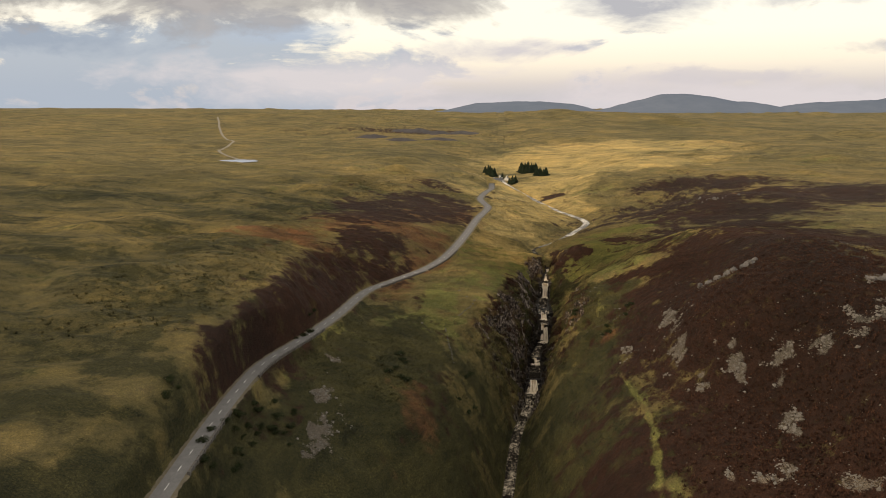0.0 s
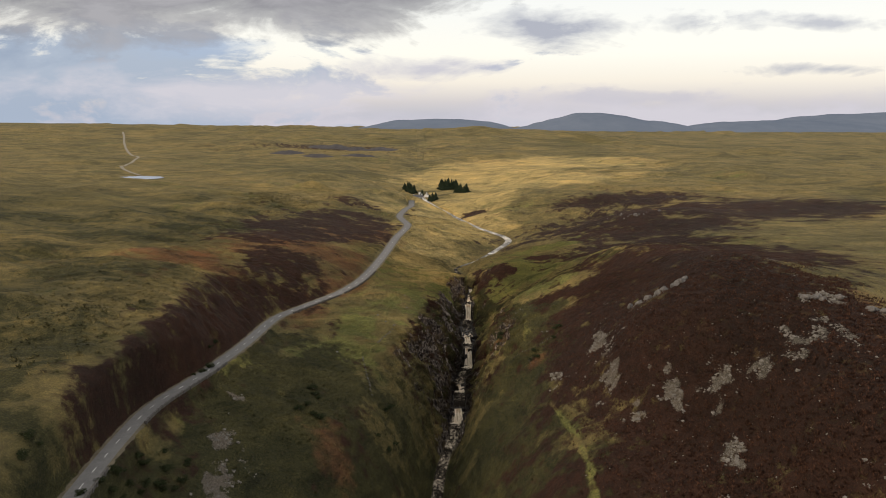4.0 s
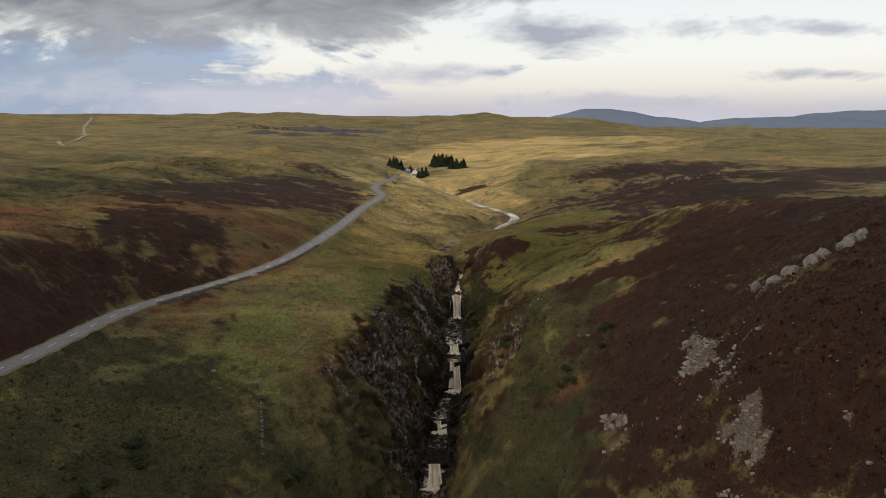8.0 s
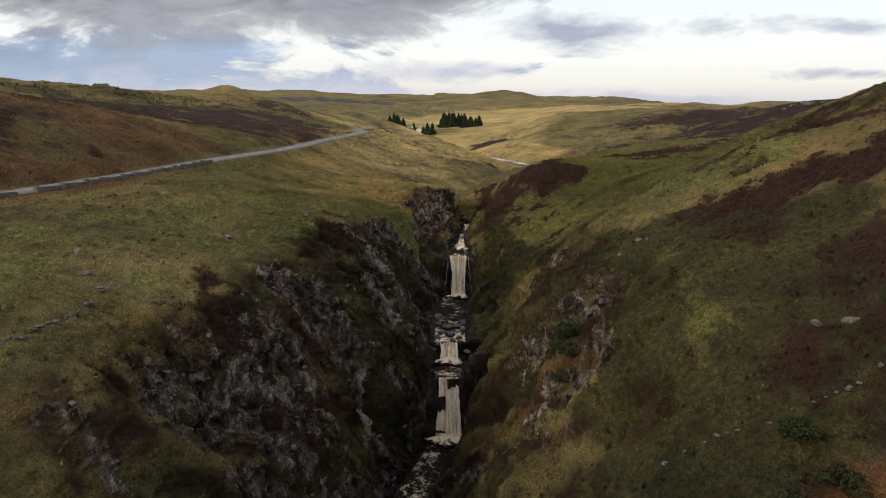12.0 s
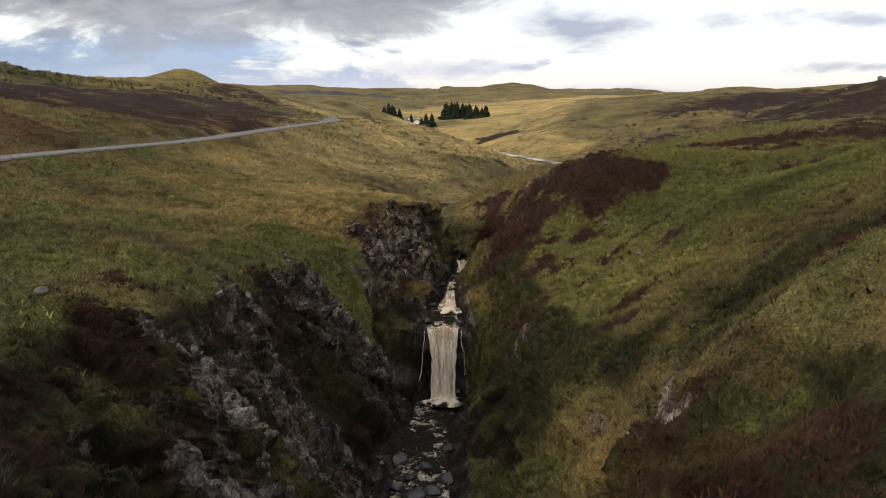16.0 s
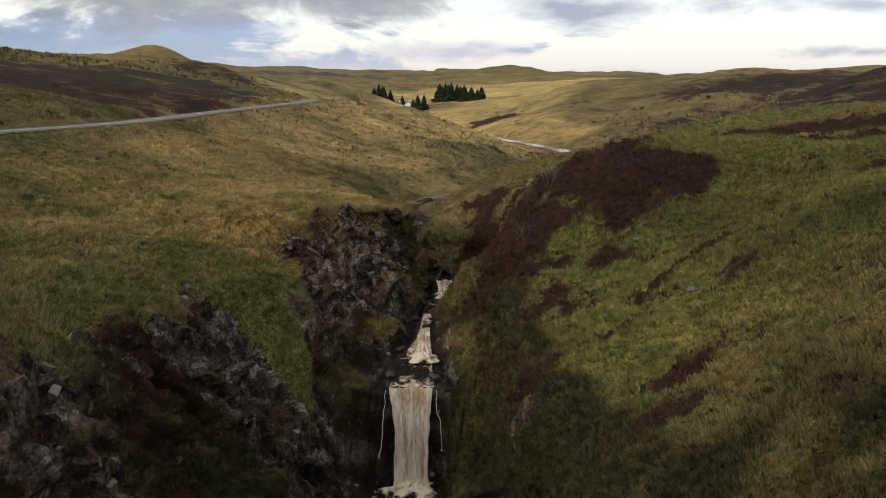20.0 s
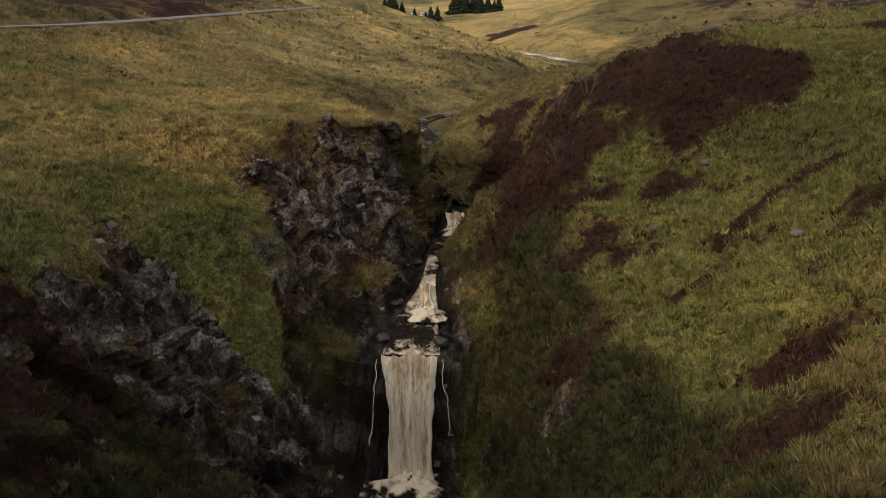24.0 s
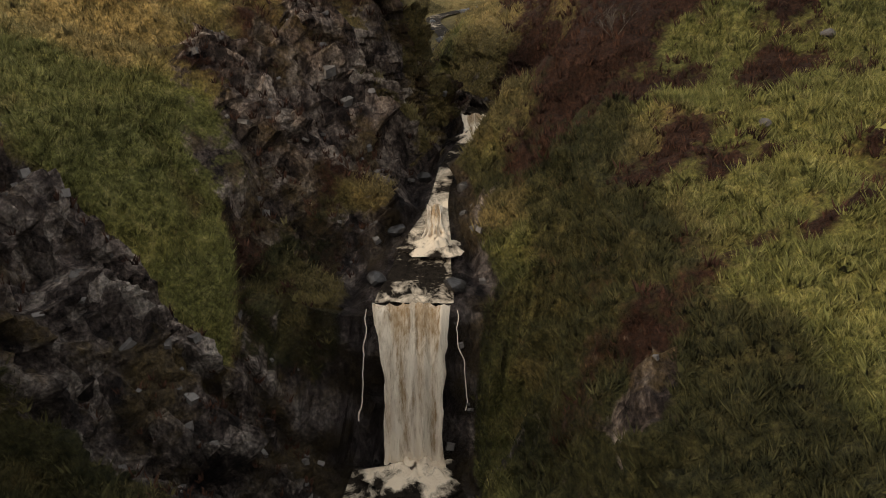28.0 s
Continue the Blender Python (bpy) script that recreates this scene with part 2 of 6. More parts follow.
def ground_material():
    m, nt, p = node_mat("moor_ground")
    pos = place(nt)
    coarse = noise_node(nt, 0.035, 5, 0.6, pos)
    mid = noise_node(nt, 0.22, 5, 0.65, pos)
    fine = noise_node(nt, 1.7, 6, 0.7, pos)
    tuft = noise_node(nt, 5.5, 4, 0.7, pos)
    col = grass_colour(nt, pos, mid, fine)
    heath = heath_colour(nt, mid, fine)
    hf = calc(nt, "ADD", layer(nt, "heath"), calc(nt, "MULTIPLY", calc(nt, "SUBTRACT", fine, 0.5), 1.3))
    hf = calc(nt, "ADD", hf, calc(nt, "MULTIPLY", calc(nt, "SUBTRACT", mid, 0.5), 1.6))
    hf = ramp_node(nt, hf, [(0.28, (0, 0, 0)), (0.74, (1, 1, 1))])
    col = mix_node(nt, hf, col, heath)
    # bare rock: jointed, dipping, lichen-grey over dark
    dip = nt.nodes.new("ShaderNodeMapping")
    dip.inputs["Rotation"].default_value = (radians(8), radians(24), 0)
    dip.inputs["Scale"].default_value = (1.25, 1.0, 0.70)
    nt.links.new(pos, dip.inputs[0])
    rk = noise_node(nt, 0.75, 7, 0.60, dip.outputs[0], 0.4)
    grain = noise_node(nt, 3.2, 6, 0.7, dip.outputs[0], 0.4)
    vor = nt.nodes.new("ShaderNodeTexVoronoi")
    vor.inputs["Scale"].default_value = 0.75
    vor.feature = "DISTANCE_TO_EDGE"
    warp = mix_node(nt, 0.12, dip.outputs[0], noise_colour(nt, 1.4, dip.outputs[0]), "LINEAR_LIGHT")
    nt.links.new(warp, vor.inputs["Vector"])
    tone = calc(nt, "ADD", rk, calc(nt, "MULTIPLY", calc(nt, "SUBTRACT", grain, 0.5), 0.55))
    cells = nt.nodes.new("ShaderNodeTexVoronoi")
    cells.inputs["Scale"].default_value = 0.95
    nt.links.new(warp, cells.inputs["Vector"])
    block = nt.nodes.new("ShaderNodeSeparateColor")
    nt.links.new(cells.outputs["Color"], block.inputs[0])
    tone = calc(nt, "ADD", tone, calc(nt, "MULTIPLY", calc(nt, "SUBTRACT", block.outputs[0], 0.55), 0.24))
    tone = calc(nt, "ADD", tone, calc(nt, "MULTIPLY", layer(nt, "pale"), 0.24))
    rock = ramp_node(nt, tone, [(0.34, (0.020, 0.016, 0.016)), (0.46, (0.080, 0.064, 0.060)), (0.55, (0.145, 0.122, 0.114)), (0.65, (0.255, 0.225, 0.210)), (0.80, (0.390, 0.355, 0.332))])
    crack = ramp_node(nt, vor.outputs["Distance"], [(0.0, (0.30, 0.28, 0.27)), (0.06, (1, 1, 1))])
    rock = mix_node(nt, 0.75, rock, crack, "MULTIPLY")
    joint = nt.nodes.new("ShaderNodeMapping")
    joint.inputs["Rotation"].default_value = (radians(6), radians(20), 0)
    joint.inputs["Scale"].default_value = (0.9, 0.9, 0.16)
    nt.links.new(pos, joint.inputs[0])
    cleft = ramp_node(nt, noise_node(nt, 0.8, 5, 0.6, joint.outputs[0], 0.5), [(0.34, (0.30, 0.27, 0.25)), (0.48, (0.90, 0.85, 0.80)), (0.62, (1.25, 1.17, 1.10))])
    rock = mix_node(nt, 0.65, rock, cleft, "MULTIPLY")
    moss = ramp_node(nt, fine, [(0.3, (0.040, 0.028, 0.016)), (0.7, (0.135, 0.096, 0.042))])
    mossf = calc(nt, "SUBTRACT", mid, calc(nt, "MULTIPLY", layer(nt, "pale"), 0.2))
    mossf = ramp_node(nt, mossf, [(0.48, (0, 0, 0)), (0.60, (0.85, 0.85, 0.85))])
    rock = mix_node(nt, mossf, rock, moss)
    rkf = calc(nt, "ADD", layer(nt, "rock"), calc(nt, "MULTIPLY", calc(nt, "SUBTRACT", fine, 0.5), 0.9))
    rkf = calc(nt, "ADD", rkf, calc(nt, "MULTIPLY", layer(nt, "pale"), 0.6))
    rkf = ramp_node(nt, rkf, [(0.42, (0, 0, 0)), (0.58, (1, 1, 1))])
    col = mix_node(nt, rkf, col, rock)
    stone = ramp_node(nt, tuft, [(0.3, (0.045, 0.037, 0.030)), (0.5, (0.120, 0.102, 0.084)), (0.72, (0.215, 0.187, 0.156))])
    sf = calc(nt, "ADD", layer(nt, "scree"), calc(nt, "MULTIPLY", calc(nt, "SUBTRACT", fine, 0.5), 1.3))
    sf = ramp_node(nt, sf, [(0.48, (0, 0, 0)), (0.66, (1, 1, 1))])
    col = mix_node(nt, sf, col, stone)
    fleck = ramp_node(nt, tuft, [(0.30, (0.36, 0.36, 0.36)), (0.50, (0.98, 0.98, 0.98)), (0.70, (1.85, 1.80, 1.70))])
    col = mix_node(nt, 1.0, col, fleck, "MULTIPLY")
    drift = ramp_node(nt, coarse, [(0.3, (0.74, 0.75, 0.74)), (0.7, (1.12, 1.08, 1.02))])
    col = mix_node(nt, 1.0, col, drift, "MULTIPLY")
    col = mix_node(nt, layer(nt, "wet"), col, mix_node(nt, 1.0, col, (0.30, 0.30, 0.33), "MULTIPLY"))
    broad = ramp_node(nt, noise_node(nt, 0.0065, 6, 0.62, pos, 0.6), [(0.34, (0.70, 0.74, 0.74)), (0.50, (0.98, 0.98, 0.98)), (0.66, (1.24, 1.16, 1.06))])
    col = mix_node(nt, 1.0, col, broad, "MULTIPLY")
    nt.links.new(col, p.inputs["Base Color"])
    nt.links.new(calc(nt, "SUBTRACT", 0.92, calc(nt, "MULTIPLY", layer(nt, "wet"), 0.45)), p.inputs["Roughness"])
    p.inputs["Specular IOR Level"].default_value = 0.15
    b1 = bump_node(nt, fine, 1.0, 0.55)
    b2 = bump_node(nt, tuft, 0.9, 0.18, b1)
    b3 = bump_node(nt, calc(nt, "ADD", rk, calc(nt, "MULTIPLY", grain, 0.35)), 0.7, 0.6, b2)
    nt.links.new(b3, p.inputs["Normal"])
    return m


def noise_colour(nt, scale, vec):
    t = nt.nodes.new("ShaderNodeTexNoise")
    t.inputs["Scale"].default_value = scale
    t.inputs["Detail"].default_value = 3.0
    nt.links.new(vec, t.inputs["Vector"])
    return t.outputs["Color"]


def sprig_material(name, heather):
    """Blades and sprigs in the colours of the ground they grow from, each a little lighter or darker."""
    m, nt, p = node_mat(name)
    pos = place(nt)
    mid = noise_node(nt, 0.22, 5, 0.65, pos)
    fine = noise_node(nt, 1.7, 6, 0.7, pos)
    col = heath_colour(nt, mid, fine) if heather else grass_colour(nt, pos, mid, fine)
    geo = nt.nodes.new("ShaderNodeNewGeometry")
    spread = [(0.0, (0.9, 0.9, 0.9)), (1.0, (2.5, 2.4, 2.2))] if heather else [(0.0, (0.55, 0.55, 0.56)), (1.0, (1.55, 1.50, 1.42))]
    vary = ramp_node(nt, geo.outputs["Random Per Island"], spread)
    nt.links.new(mix_node(nt, 1.0, col, vary, "MULTIPLY"), p.inputs["Base Color"])
    p.inputs["Roughness"].default_value = 0.9
    p.inputs["Specular IOR Level"].default_value = 0.12
    half = nt.nodes.new("ShaderNodeVectorMath")
    half.operation = "MULTIPLY_ADD"
    nt.links.new(geo.outputs["Normal"], half.inputs[0])
    half.inputs[1].default_value = (0.45, 0.45, 0.45)
    half.inputs[2].default_value = (0, 0, 0.9)
    nt.links.new(half.outputs[0], p.inputs["Normal"])
    return m


def speckled(name, dark, light, scale, rough=0.9, bump=0.4, spec=0.2, dist=0.05):
    m, nt, p = node_mat(name)
    pos = place(nt)
    a = noise_node(nt, scale, 6, 0.65, pos)
    b = noise_node(nt, scale * 0.17, 4, 0.6, pos)
    c = mix_node(nt, 0.4, ramp_node(nt, a, [(0.3, dark), (0.7, light)]), ramp_node(nt, b, [(0.3, dark), (0.7, light)]))
    nt.links.new(c, p.inputs["Base Color"])
    p.inputs["Roughness"].default_value = rough
    p.inputs["Specular IOR Level"].default_value = spec
    nt.links.new(bump_node(nt, a, bump, dist), p.inputs["Normal"])
    return m


def water_material(name, dark, light, foam, foam_lo, foam_hi, scale, stretch):
    """Peaty water: foam gathers by noise stretched along the flow."""
    m, nt, p = node_mat(name)
    pos = place(nt)
    mp = nt.nodes.new("ShaderNodeMapping")
    mp.inputs["Scale"].default_value = stretch
    nt.links.new(pos, mp.inputs[0])
    a = noise_node(nt, scale, 7, 0.68, mp.outputs[0], 0.8)
    b = noise_node(nt, scale * 3.3, 5, 0.65, mp.outputs[0], 0.4)
    base = ramp_node(nt, b, [(0.3, dark), (0.7, light)])
    f = calc(nt, "ADD", a, calc(nt, "MULTIPLY", calc(nt, "SUBTRACT", b, 0.5), 0.35))
    f = calc(nt, "ADD", f, layer(nt, "foam"))
    f = ramp_node(nt, f, [(foam_lo, (0, 0, 0)), (foam_hi, (1, 1, 1))])
    c = mix_node(nt, f, base, foam)
    nt.links.new(c, p.inputs["Base Color"])
    nt.links.new(calc(nt, "ADD", calc(nt, "MULTIPLY", f, 0.30), 0.42), p.inputs["Roughness"])
    p.inputs["Specular IOR Level"].default_value = 0.07
    p.inputs["IOR"].default_value = 1.10
    nt.links.new(bump_node(nt, b, 0.8, 0.2), p.inputs["Normal"])
    return m


M_GROUND = ground_material()
M_ROCK = speckled("weathered_greywacke", (0.030, 0.027, 0.025), (0.210, 0.190, 0.175), 2.2, 0.88, 0.7, 0.25, 0.15)
M_PALE = speckled("pale_lichen_stone", (0.075, 0.066, 0.058), (0.25, 0.225, 0.195), 6.0, 0.9, 0.6, 0.2, 0.05)
M_WET = speckled("wet_dark_rock", (0.006, 0.006, 0.007), (0.050, 0.045, 0.042), 3.0, 0.35, 0.7, 0.5, 0.12)
M_ASPHALT = speckled("worn_asphalt", (0.105, 0.100, 0.098), (0.190, 0.180, 0.172), 1.5, 0.85, 0.2, 0.25, 0.02)
M_PAINT = speckled("road_paint", (0.50, 0.49, 0.45), (0.75, 0.74, 0.70), 3.0, 0.6, 0.1, 0.3, 0.01)
M_VERGE = speckled("gravel_verge", (0.070, 0.060, 0.042), (0.200, 0.165, 0.110), 1.4, 0.95, 0.5, 0.1, 0.06)
M_WALLSTONE = speckled("drystone", (0.040, 0.036, 0.032), (0.170, 0.155, 0.140), 3.5, 0.9, 0.6, 0.2, 0.05)
M_WOOD = speckled("weathered_post_wood", (0.060, 0.050, 0.040), (0.160, 0.140, 0.115), 6.0, 0.9, 0.3, 0.2, 0.01)
M_NEEDLE = speckled("spruce_needles", (0.006, 0.011, 0.006), (0.030, 0.042, 0.020), 1.2, 0.9, 0.4, 0.15, 0.1)
M_BARK = speckled("grey_birch_bark", (0.10, 0.085, 0.07), (0.30, 0.27, 0.23), 5.0, 0.9, 0.4, 0.2, 0.02)
M_WHITEWALL = speckled("whitewashed_render", (0.62, 0.60, 0.56), (0.80, 0.78, 0.74), 2.0, 0.85, 0.2, 0.25, 0.02)
M_SLATE = speckled("grey_slate_roof", (0.05, 0.05, 0.055), (0.13, 0.13, 0.14), 3.0, 0.6, 0.3, 0.4, 0.02)
M_GLASS = speckled("dark_window_glass", (0.015, 0.017, 0.02), (0.03, 0.034, 0.04), 1.0, 0.1, 0.0, 0.6, 0.01)
# far hills: the haze of distance is mixed into this blue base colour
M_HILL = speckled("distant_hill_haze_blue", (0.120, 0.148, 0.200), (0.165, 0.192, 0.245), 0.01, 1.0, 0.2, 0.0, 1.0)
M_SPOIL = speckled("slate_quarry_spoil", (0.045, 0.042, 0.045), (0.105, 0.095, 0.095), 0.15, 0.95, 0.5, 0.1, 0.6)
M_RIVER = water_material("peaty_river", (0.008, 0.007, 0.006), (0.032, 0.025, 0.019), (0.74, 0.62, 0.47), 0.53, 0.76, 0.9, (1, 1, 1))
M_UPPER = water_material("peaty_river_under_open_sky", (0.020, 0.018, 0.017), (0.075, 0.066, 0.058), (0.80, 0.74, 0.66), 0.44, 0.64, 0.9, (1, 1, 1))
bs = M_UPPER.node_tree.nodes["Principled BSDF"]
bs.inputs["IOR"].default_value = 1.33
bs.inputs["Specular IOR Level"].default_value = 0.5
M_FALL = water_material("falling_peaty_water", (0.30, 0.185, 0.085), (0.60, 0.48, 0.34), (0.86, 0.75, 0.60), 0.34, 0.66, 1.9, (1.5, 1.0, 0.24))
M_POND = speckled("pale_pond_water", (0.30, 0.32, 0.36), (0.36, 0.38, 0.42), 0.05, 0.12, 0.02, 0.5, 0.02)
M_TUFT = sprig_material("tussock_blades", False)
M_HEATHER = sprig_material("heather_sprigs", True)
M_TWIG = speckled("bare_twigs", (0.075, 0.064, 0.052), (0.20, 0.175, 0.148), 4.0, 0.9, 0.2, 0.15, 0.01)
M_BUSH = speckled("dark_evergreen_leaves", (0.008, 0.012, 0.005), (0.040, 0.048, 0.018), 1.6, 0.9, 0.3, 0.12, 0.05)


# ---- smooth noise in numpy ----
def lattice(ix, iy, seed):
    h = (ix.astype(np.int64) * 374761393 + iy.astype(np.int64) * 668265263 + seed * 1442695041) & 0x7FFFFFFF
    h = ((h ^ (h >> 13)) * 1274126177) & 0x7FFFFFFF
    return ((h ^ (h >> 16)) & 0xFFFF) / 65535.0


def vnoise(x, y, seed):
    ix, iy = np.floor(x), np.floor(y)
    fx, fy = x - ix, y - iy
    fx, fy = fx * fx * fx * (fx * (fx * 6 - 15) + 10), fy * fy * fy * (fy * (fy * 6 - 15) + 10)
    a, b = lattice(ix, iy, seed), lattice(ix + 1, iy, seed)
    c, d = lattice(ix, iy + 1, seed), lattice(ix + 1, iy + 1, seed)
    return (a + (b - a) * fx) * (1 - fy) + (c + (d - c) * fx) * fy


def fbm(x, y, size, seed, octaves=4, gain=0.5):
    """Noise from -1 to 1 with features of that size in metres."""
    s, amp, tot = 0.0, 1.0, 0.0
    f = 1.0 / size
    for k in range(octaves):
        s = s + amp * (2 * vnoise(x * f + 17.3 * k, y * f - 9.1 * k, seed + 31 * k) - 1)
        tot += amp
        amp *= gain
        f *= 2.03
    return s / tot * 1.6


# ---- the lie of the land: cross-sections of the valley, west to east ----
SECTIONS = []


def section(y, west, gorge, east):
    """west: six (x, z) down to the gorge; gorge: west rim, wall, two edges of the bed, wall, east rim; east: six (x, z) outwards."""
    SECTIONS.append((y, west + gorge + east))


FARE = [(220, 36), (480, 37), (1500, 45)]
section(-900, [(-1500, 60), (-600, 50), (-300, 45), (-160, 34), (-95, 18), (-88, -10)], [(-84, -20), (-72, -56), (-60, -84), (-52, -84), (-35, -62), (-8, -32)], [(24, -14), (60, 4), (110, 26), (220, 38), (480, 42), (1500, 50)])
section(-250, [(-1500, 70), (-600, 55), (-300, 48), (-135, 34), (-100, 20), (-88, -4)], [(-80, -15), (-66, -50), (-54, -76), (-47, -76), (-30, -55), (0, -25)], [(30, -8), (60, 10), (110, 32), (220, 38), (480, 42), (1500, 50)])
section(-105, [(-1500, 70), (-600, 55), (-300, 47), (-130, 34), (-113, 20), (-100, 2)], [(-80, -20), (-60, -45), (-44, -67), (-38, -67), (-20, -45), (5, -15)], [(25, -3), (58, 10), (105, 36), (220, 36), (480, 40), (1500, 50)])
section(-40, [(-1500, 70), (-600, 54), (-220, 44), (-126, 35), (-118, 18), (-97, 2)], [(-75, -12), (-52, -38), (-37, -60), (-31, -60), (-12, -32), (12, -5)], [(30, 4), (59, 13), (100, 40), (220, 34), (480, 38), (1500, 50)])
section(20, [(-1500, 70), (-600, 54), (-220, 48), (-122, 37), (-109, 17), (-85, 6)], [(-60, -4), (-45, -22), (-30, -51), (-25, -51), (-6, -22), (16, 0)], [(30, 11), (55, 38), (100, 48), (220, 34), (480, 36), (1500, 50)])
section(55, [(-1500, 70), (-600, 54), (-220, 48), (-132, 40), (-104, 16), (-75, 6)], [(-51, -3), (-38, -18), (-26, -44), (-21, -44), (-4, -18), (16, 2)], [(32, 15), (60, 34), (100, 50)] + FARE)
section(85, [(-1500, 70), (-600, 54), (-220, 46), (-135, 39), (-100, 15.5), (-66, 10)], [(-43, 5.5), (-30, -11), (-18, -37.5), (-13, -37.5), (-2, -11), (12, 8.5)], [(30, 18), (60, 32), (97, 47)] + FARE)
section(92, [(-1500, 70), (-600, 54), (-220, 46), (-135, 39), (-99, 15.5), (-65, 11)], [(-40, 7.5), (-27, -9), (-17, -36), (-11, -36), (1, -9), (13, 9.5)], [(30, 18), (60, 32), (95, 46)] + FARE)
section(96, [(-1500, 70), (-600, 54), (-220, 46), (-134, 38), (-98, 15.5), (-62, 12)], [(-37, 9), (-25, -8), (-16, -31), (-10, -31), (1, -8), (13.5, 11)], [(32, 20), (61, 33), (95, 45)] + FARE)
section(112, [(-1500, 70), (-600, 54), (-220, 45), (-130, 36), (-90, 16.3), (-60, 14)], [(-35, 10.2), (-22, -7), (-14.5, -29), (-9, -29), (5, -3), (15, 12)], [(28, 18), (60, 32), (95, 44)] + FARE)
section(117, [(-1500, 70), (-600, 54), (-220, 45), (-128, 36), (-86, 16.5), (-60, 15)], [(-35, 10), (-21, -6), (-14, -26.5), (-9, -26.5), (6, 0), (16, 12)], [(28, 18), (60, 32), (95, 44)] + FARE)
section(136.5, [(-1500, 70), (-600, 54), (-220, 44), (-120, 34), (-73, 17.8), (-48, 17)], [(-25.5, 11.6), (-17.5, 0.5), (-8.5, -24), (-3, -24), (8, 1), (18, 13)], [(34, 22), (60, 31), (95, 42)] + FARE)
section(139, [(-1500, 70), (-600, 54), (-220, 44), (-118, 34), (-71, 18), (-46, 17)], [(-22, 11.6), (-15, -1), (-8, -14.5), (-3, -14.5), (8, -1), (16, 10)], [(33, 21), (60, 30), (95, 41)] + FARE)
section(146.5, [(-1500, 70), (-600, 54), (-220, 43), (-114, 34), (-68, 18.4), (-42, 17)], [(-20.5, 11.5), (-14, -2), (-8, -13.8), (-2.5, -13.8), (7, -4), (14, 5)], [(31, 16), (60, 28), (95, 40)] + FARE)
section(148.5, [(-1500, 70), (-600, 54), (-220, 43), (-113, 34), (-67, 18.5), (-41, 17)], [(-20, 11.5), (-14, -2), (-8, -11.3), (-2, -11.3), (6.5, -4), (12, 3)], [(26, 14), (58, 28), (95, 40)] + FARE)
section(163, [(-1500, 70), (-600, 54), (-220, 42), (-108, 34), (-63, 19.2), (-38, 15)], [(-21.5, 9), (-15.5, -1.5), (-7.5, -9.8), (-2, -9.8), (4.6, -4.5), (7.6, 1.5)], [(16, 6.5), (45, 21.5), (95, 38)] + FARE)
section(170, [(-1500, 70), (-600, 54), (-220, 42), (-106, 34), (-61.5, 19.4), (-38, 14.6)], [(-19.5, 8.2), (-14.5, -1.2), (-6.6, -9.3), (-1.5, -9.3), (3.6, -3.2), (6.2, 4)], [(14, 7.2), (33, 17), (95, 34)] + FARE)
section(175.3, [(-1500, 70), (-600, 54), (-220, 42), (-105, 34), (-60, 19.6), (-38, 14.2)], [(-20.2, 9.4), (-13, 0), (-6, -8.9), (-0.8, -8.9), (3.0, -2.2), (6.0, 6.2)], [(15, 8.6), (31, 16.4), (95, 30)] + FARE)
section(176.8, [(-1500, 70), (-600, 54), (-220, 42), (-105, 34), (-59.5, 19.7), (-38, 14.2)], [(-20.4, 10.0), (-12, 1.6), (-5.0, -0.5), (-0.4, -0.5), (3.1, 2.4), (6.2, 6.8)], [(15.5, 9.0), (31, 16.4), (95, 30)] + FARE)
section(181, [(-1500, 70), (-600, 54), (-220, 42), (-105, 34), (-58, 19.9), (-38, 14.3)], [(-18.5, 10.4), (-11.2, 5.0), (-4.6, 0.4), (-0.2, 0.4), (3.4, 5), (6.6, 8.0)], [(17, 10.3), (38, 17.4), (95, 28.5)] + FARE)
section(185, [(-1500, 70), (-600, 54), (-220, 42), (-105, 34), (-58, 20), (-36, 14.5)], [(-14.5, 10.5), (-8.5, 6), (-2.6, 2), (-0.9, 2), (3, 6), (7.0, 9)], [(21, 12), (44, 18.4), (95, 28.5)] + FARE)
section(189, [(-1500, 70), (-600, 54), (-220, 42), (-105, 34), (-57, 20), (-36, 15)], [(-11.8, 13.4), (-6.5, 7.5), (-2.3, 2.6), (-0.5, 2.6), (3.5, 8.5), (8, 12)], [(23, 14.5), (45, 18.8), (95, 28.5)] + FARE)
section(192.5, [(-1500, 70), (-600, 54), (-220, 42), (-105, 34), (-57, 20), (-34, 15)], [(-3.6, 13), (-2.8, 8), (-1.7, 2.8), (0.1, 2.8), (4, 8.6), (8.5, 12.5)], [(22, 17.9), (45, 19.3), (95, 28.5)] + FARE)
section(200, [(-1500, 70), (-600, 54), (-220, 42), (-105, 34), (-56, 20), (-32, 15)], [(-3.8, 11.8), (-2, 7), (-0.3, 3.2), (1.9, 3.2), (5.5, 9.2), (10.5, 14.5)], [(22, 19.4), (45, 20), (95, 28)] + FARE)
section(207, [(-1500, 70), (-600, 54), (-220, 42), (-105, 33.5), (-55.5, 20), (-31, 14.5)], [(-9.5, 11.6), (-6.8, 7), (-4.6, 3.6), (-2.4, 3.6), (1, 8), (5.5, 10)], [(20, 17), (45, 20.2), (95, 27.5)] + FARE)
section(215, [(-1500, 70), (-600, 54), (-220, 42), (-106, 33), (-55, 20), (-30, 14)], [(-13, 11), (-9.8, 7), (-7.4, 4.0), (-5.0, 4.0), (-1, 8.4), (4, 9.8)], [(20, 15.5), (46, 20.3), (95, 27)] + FARE)
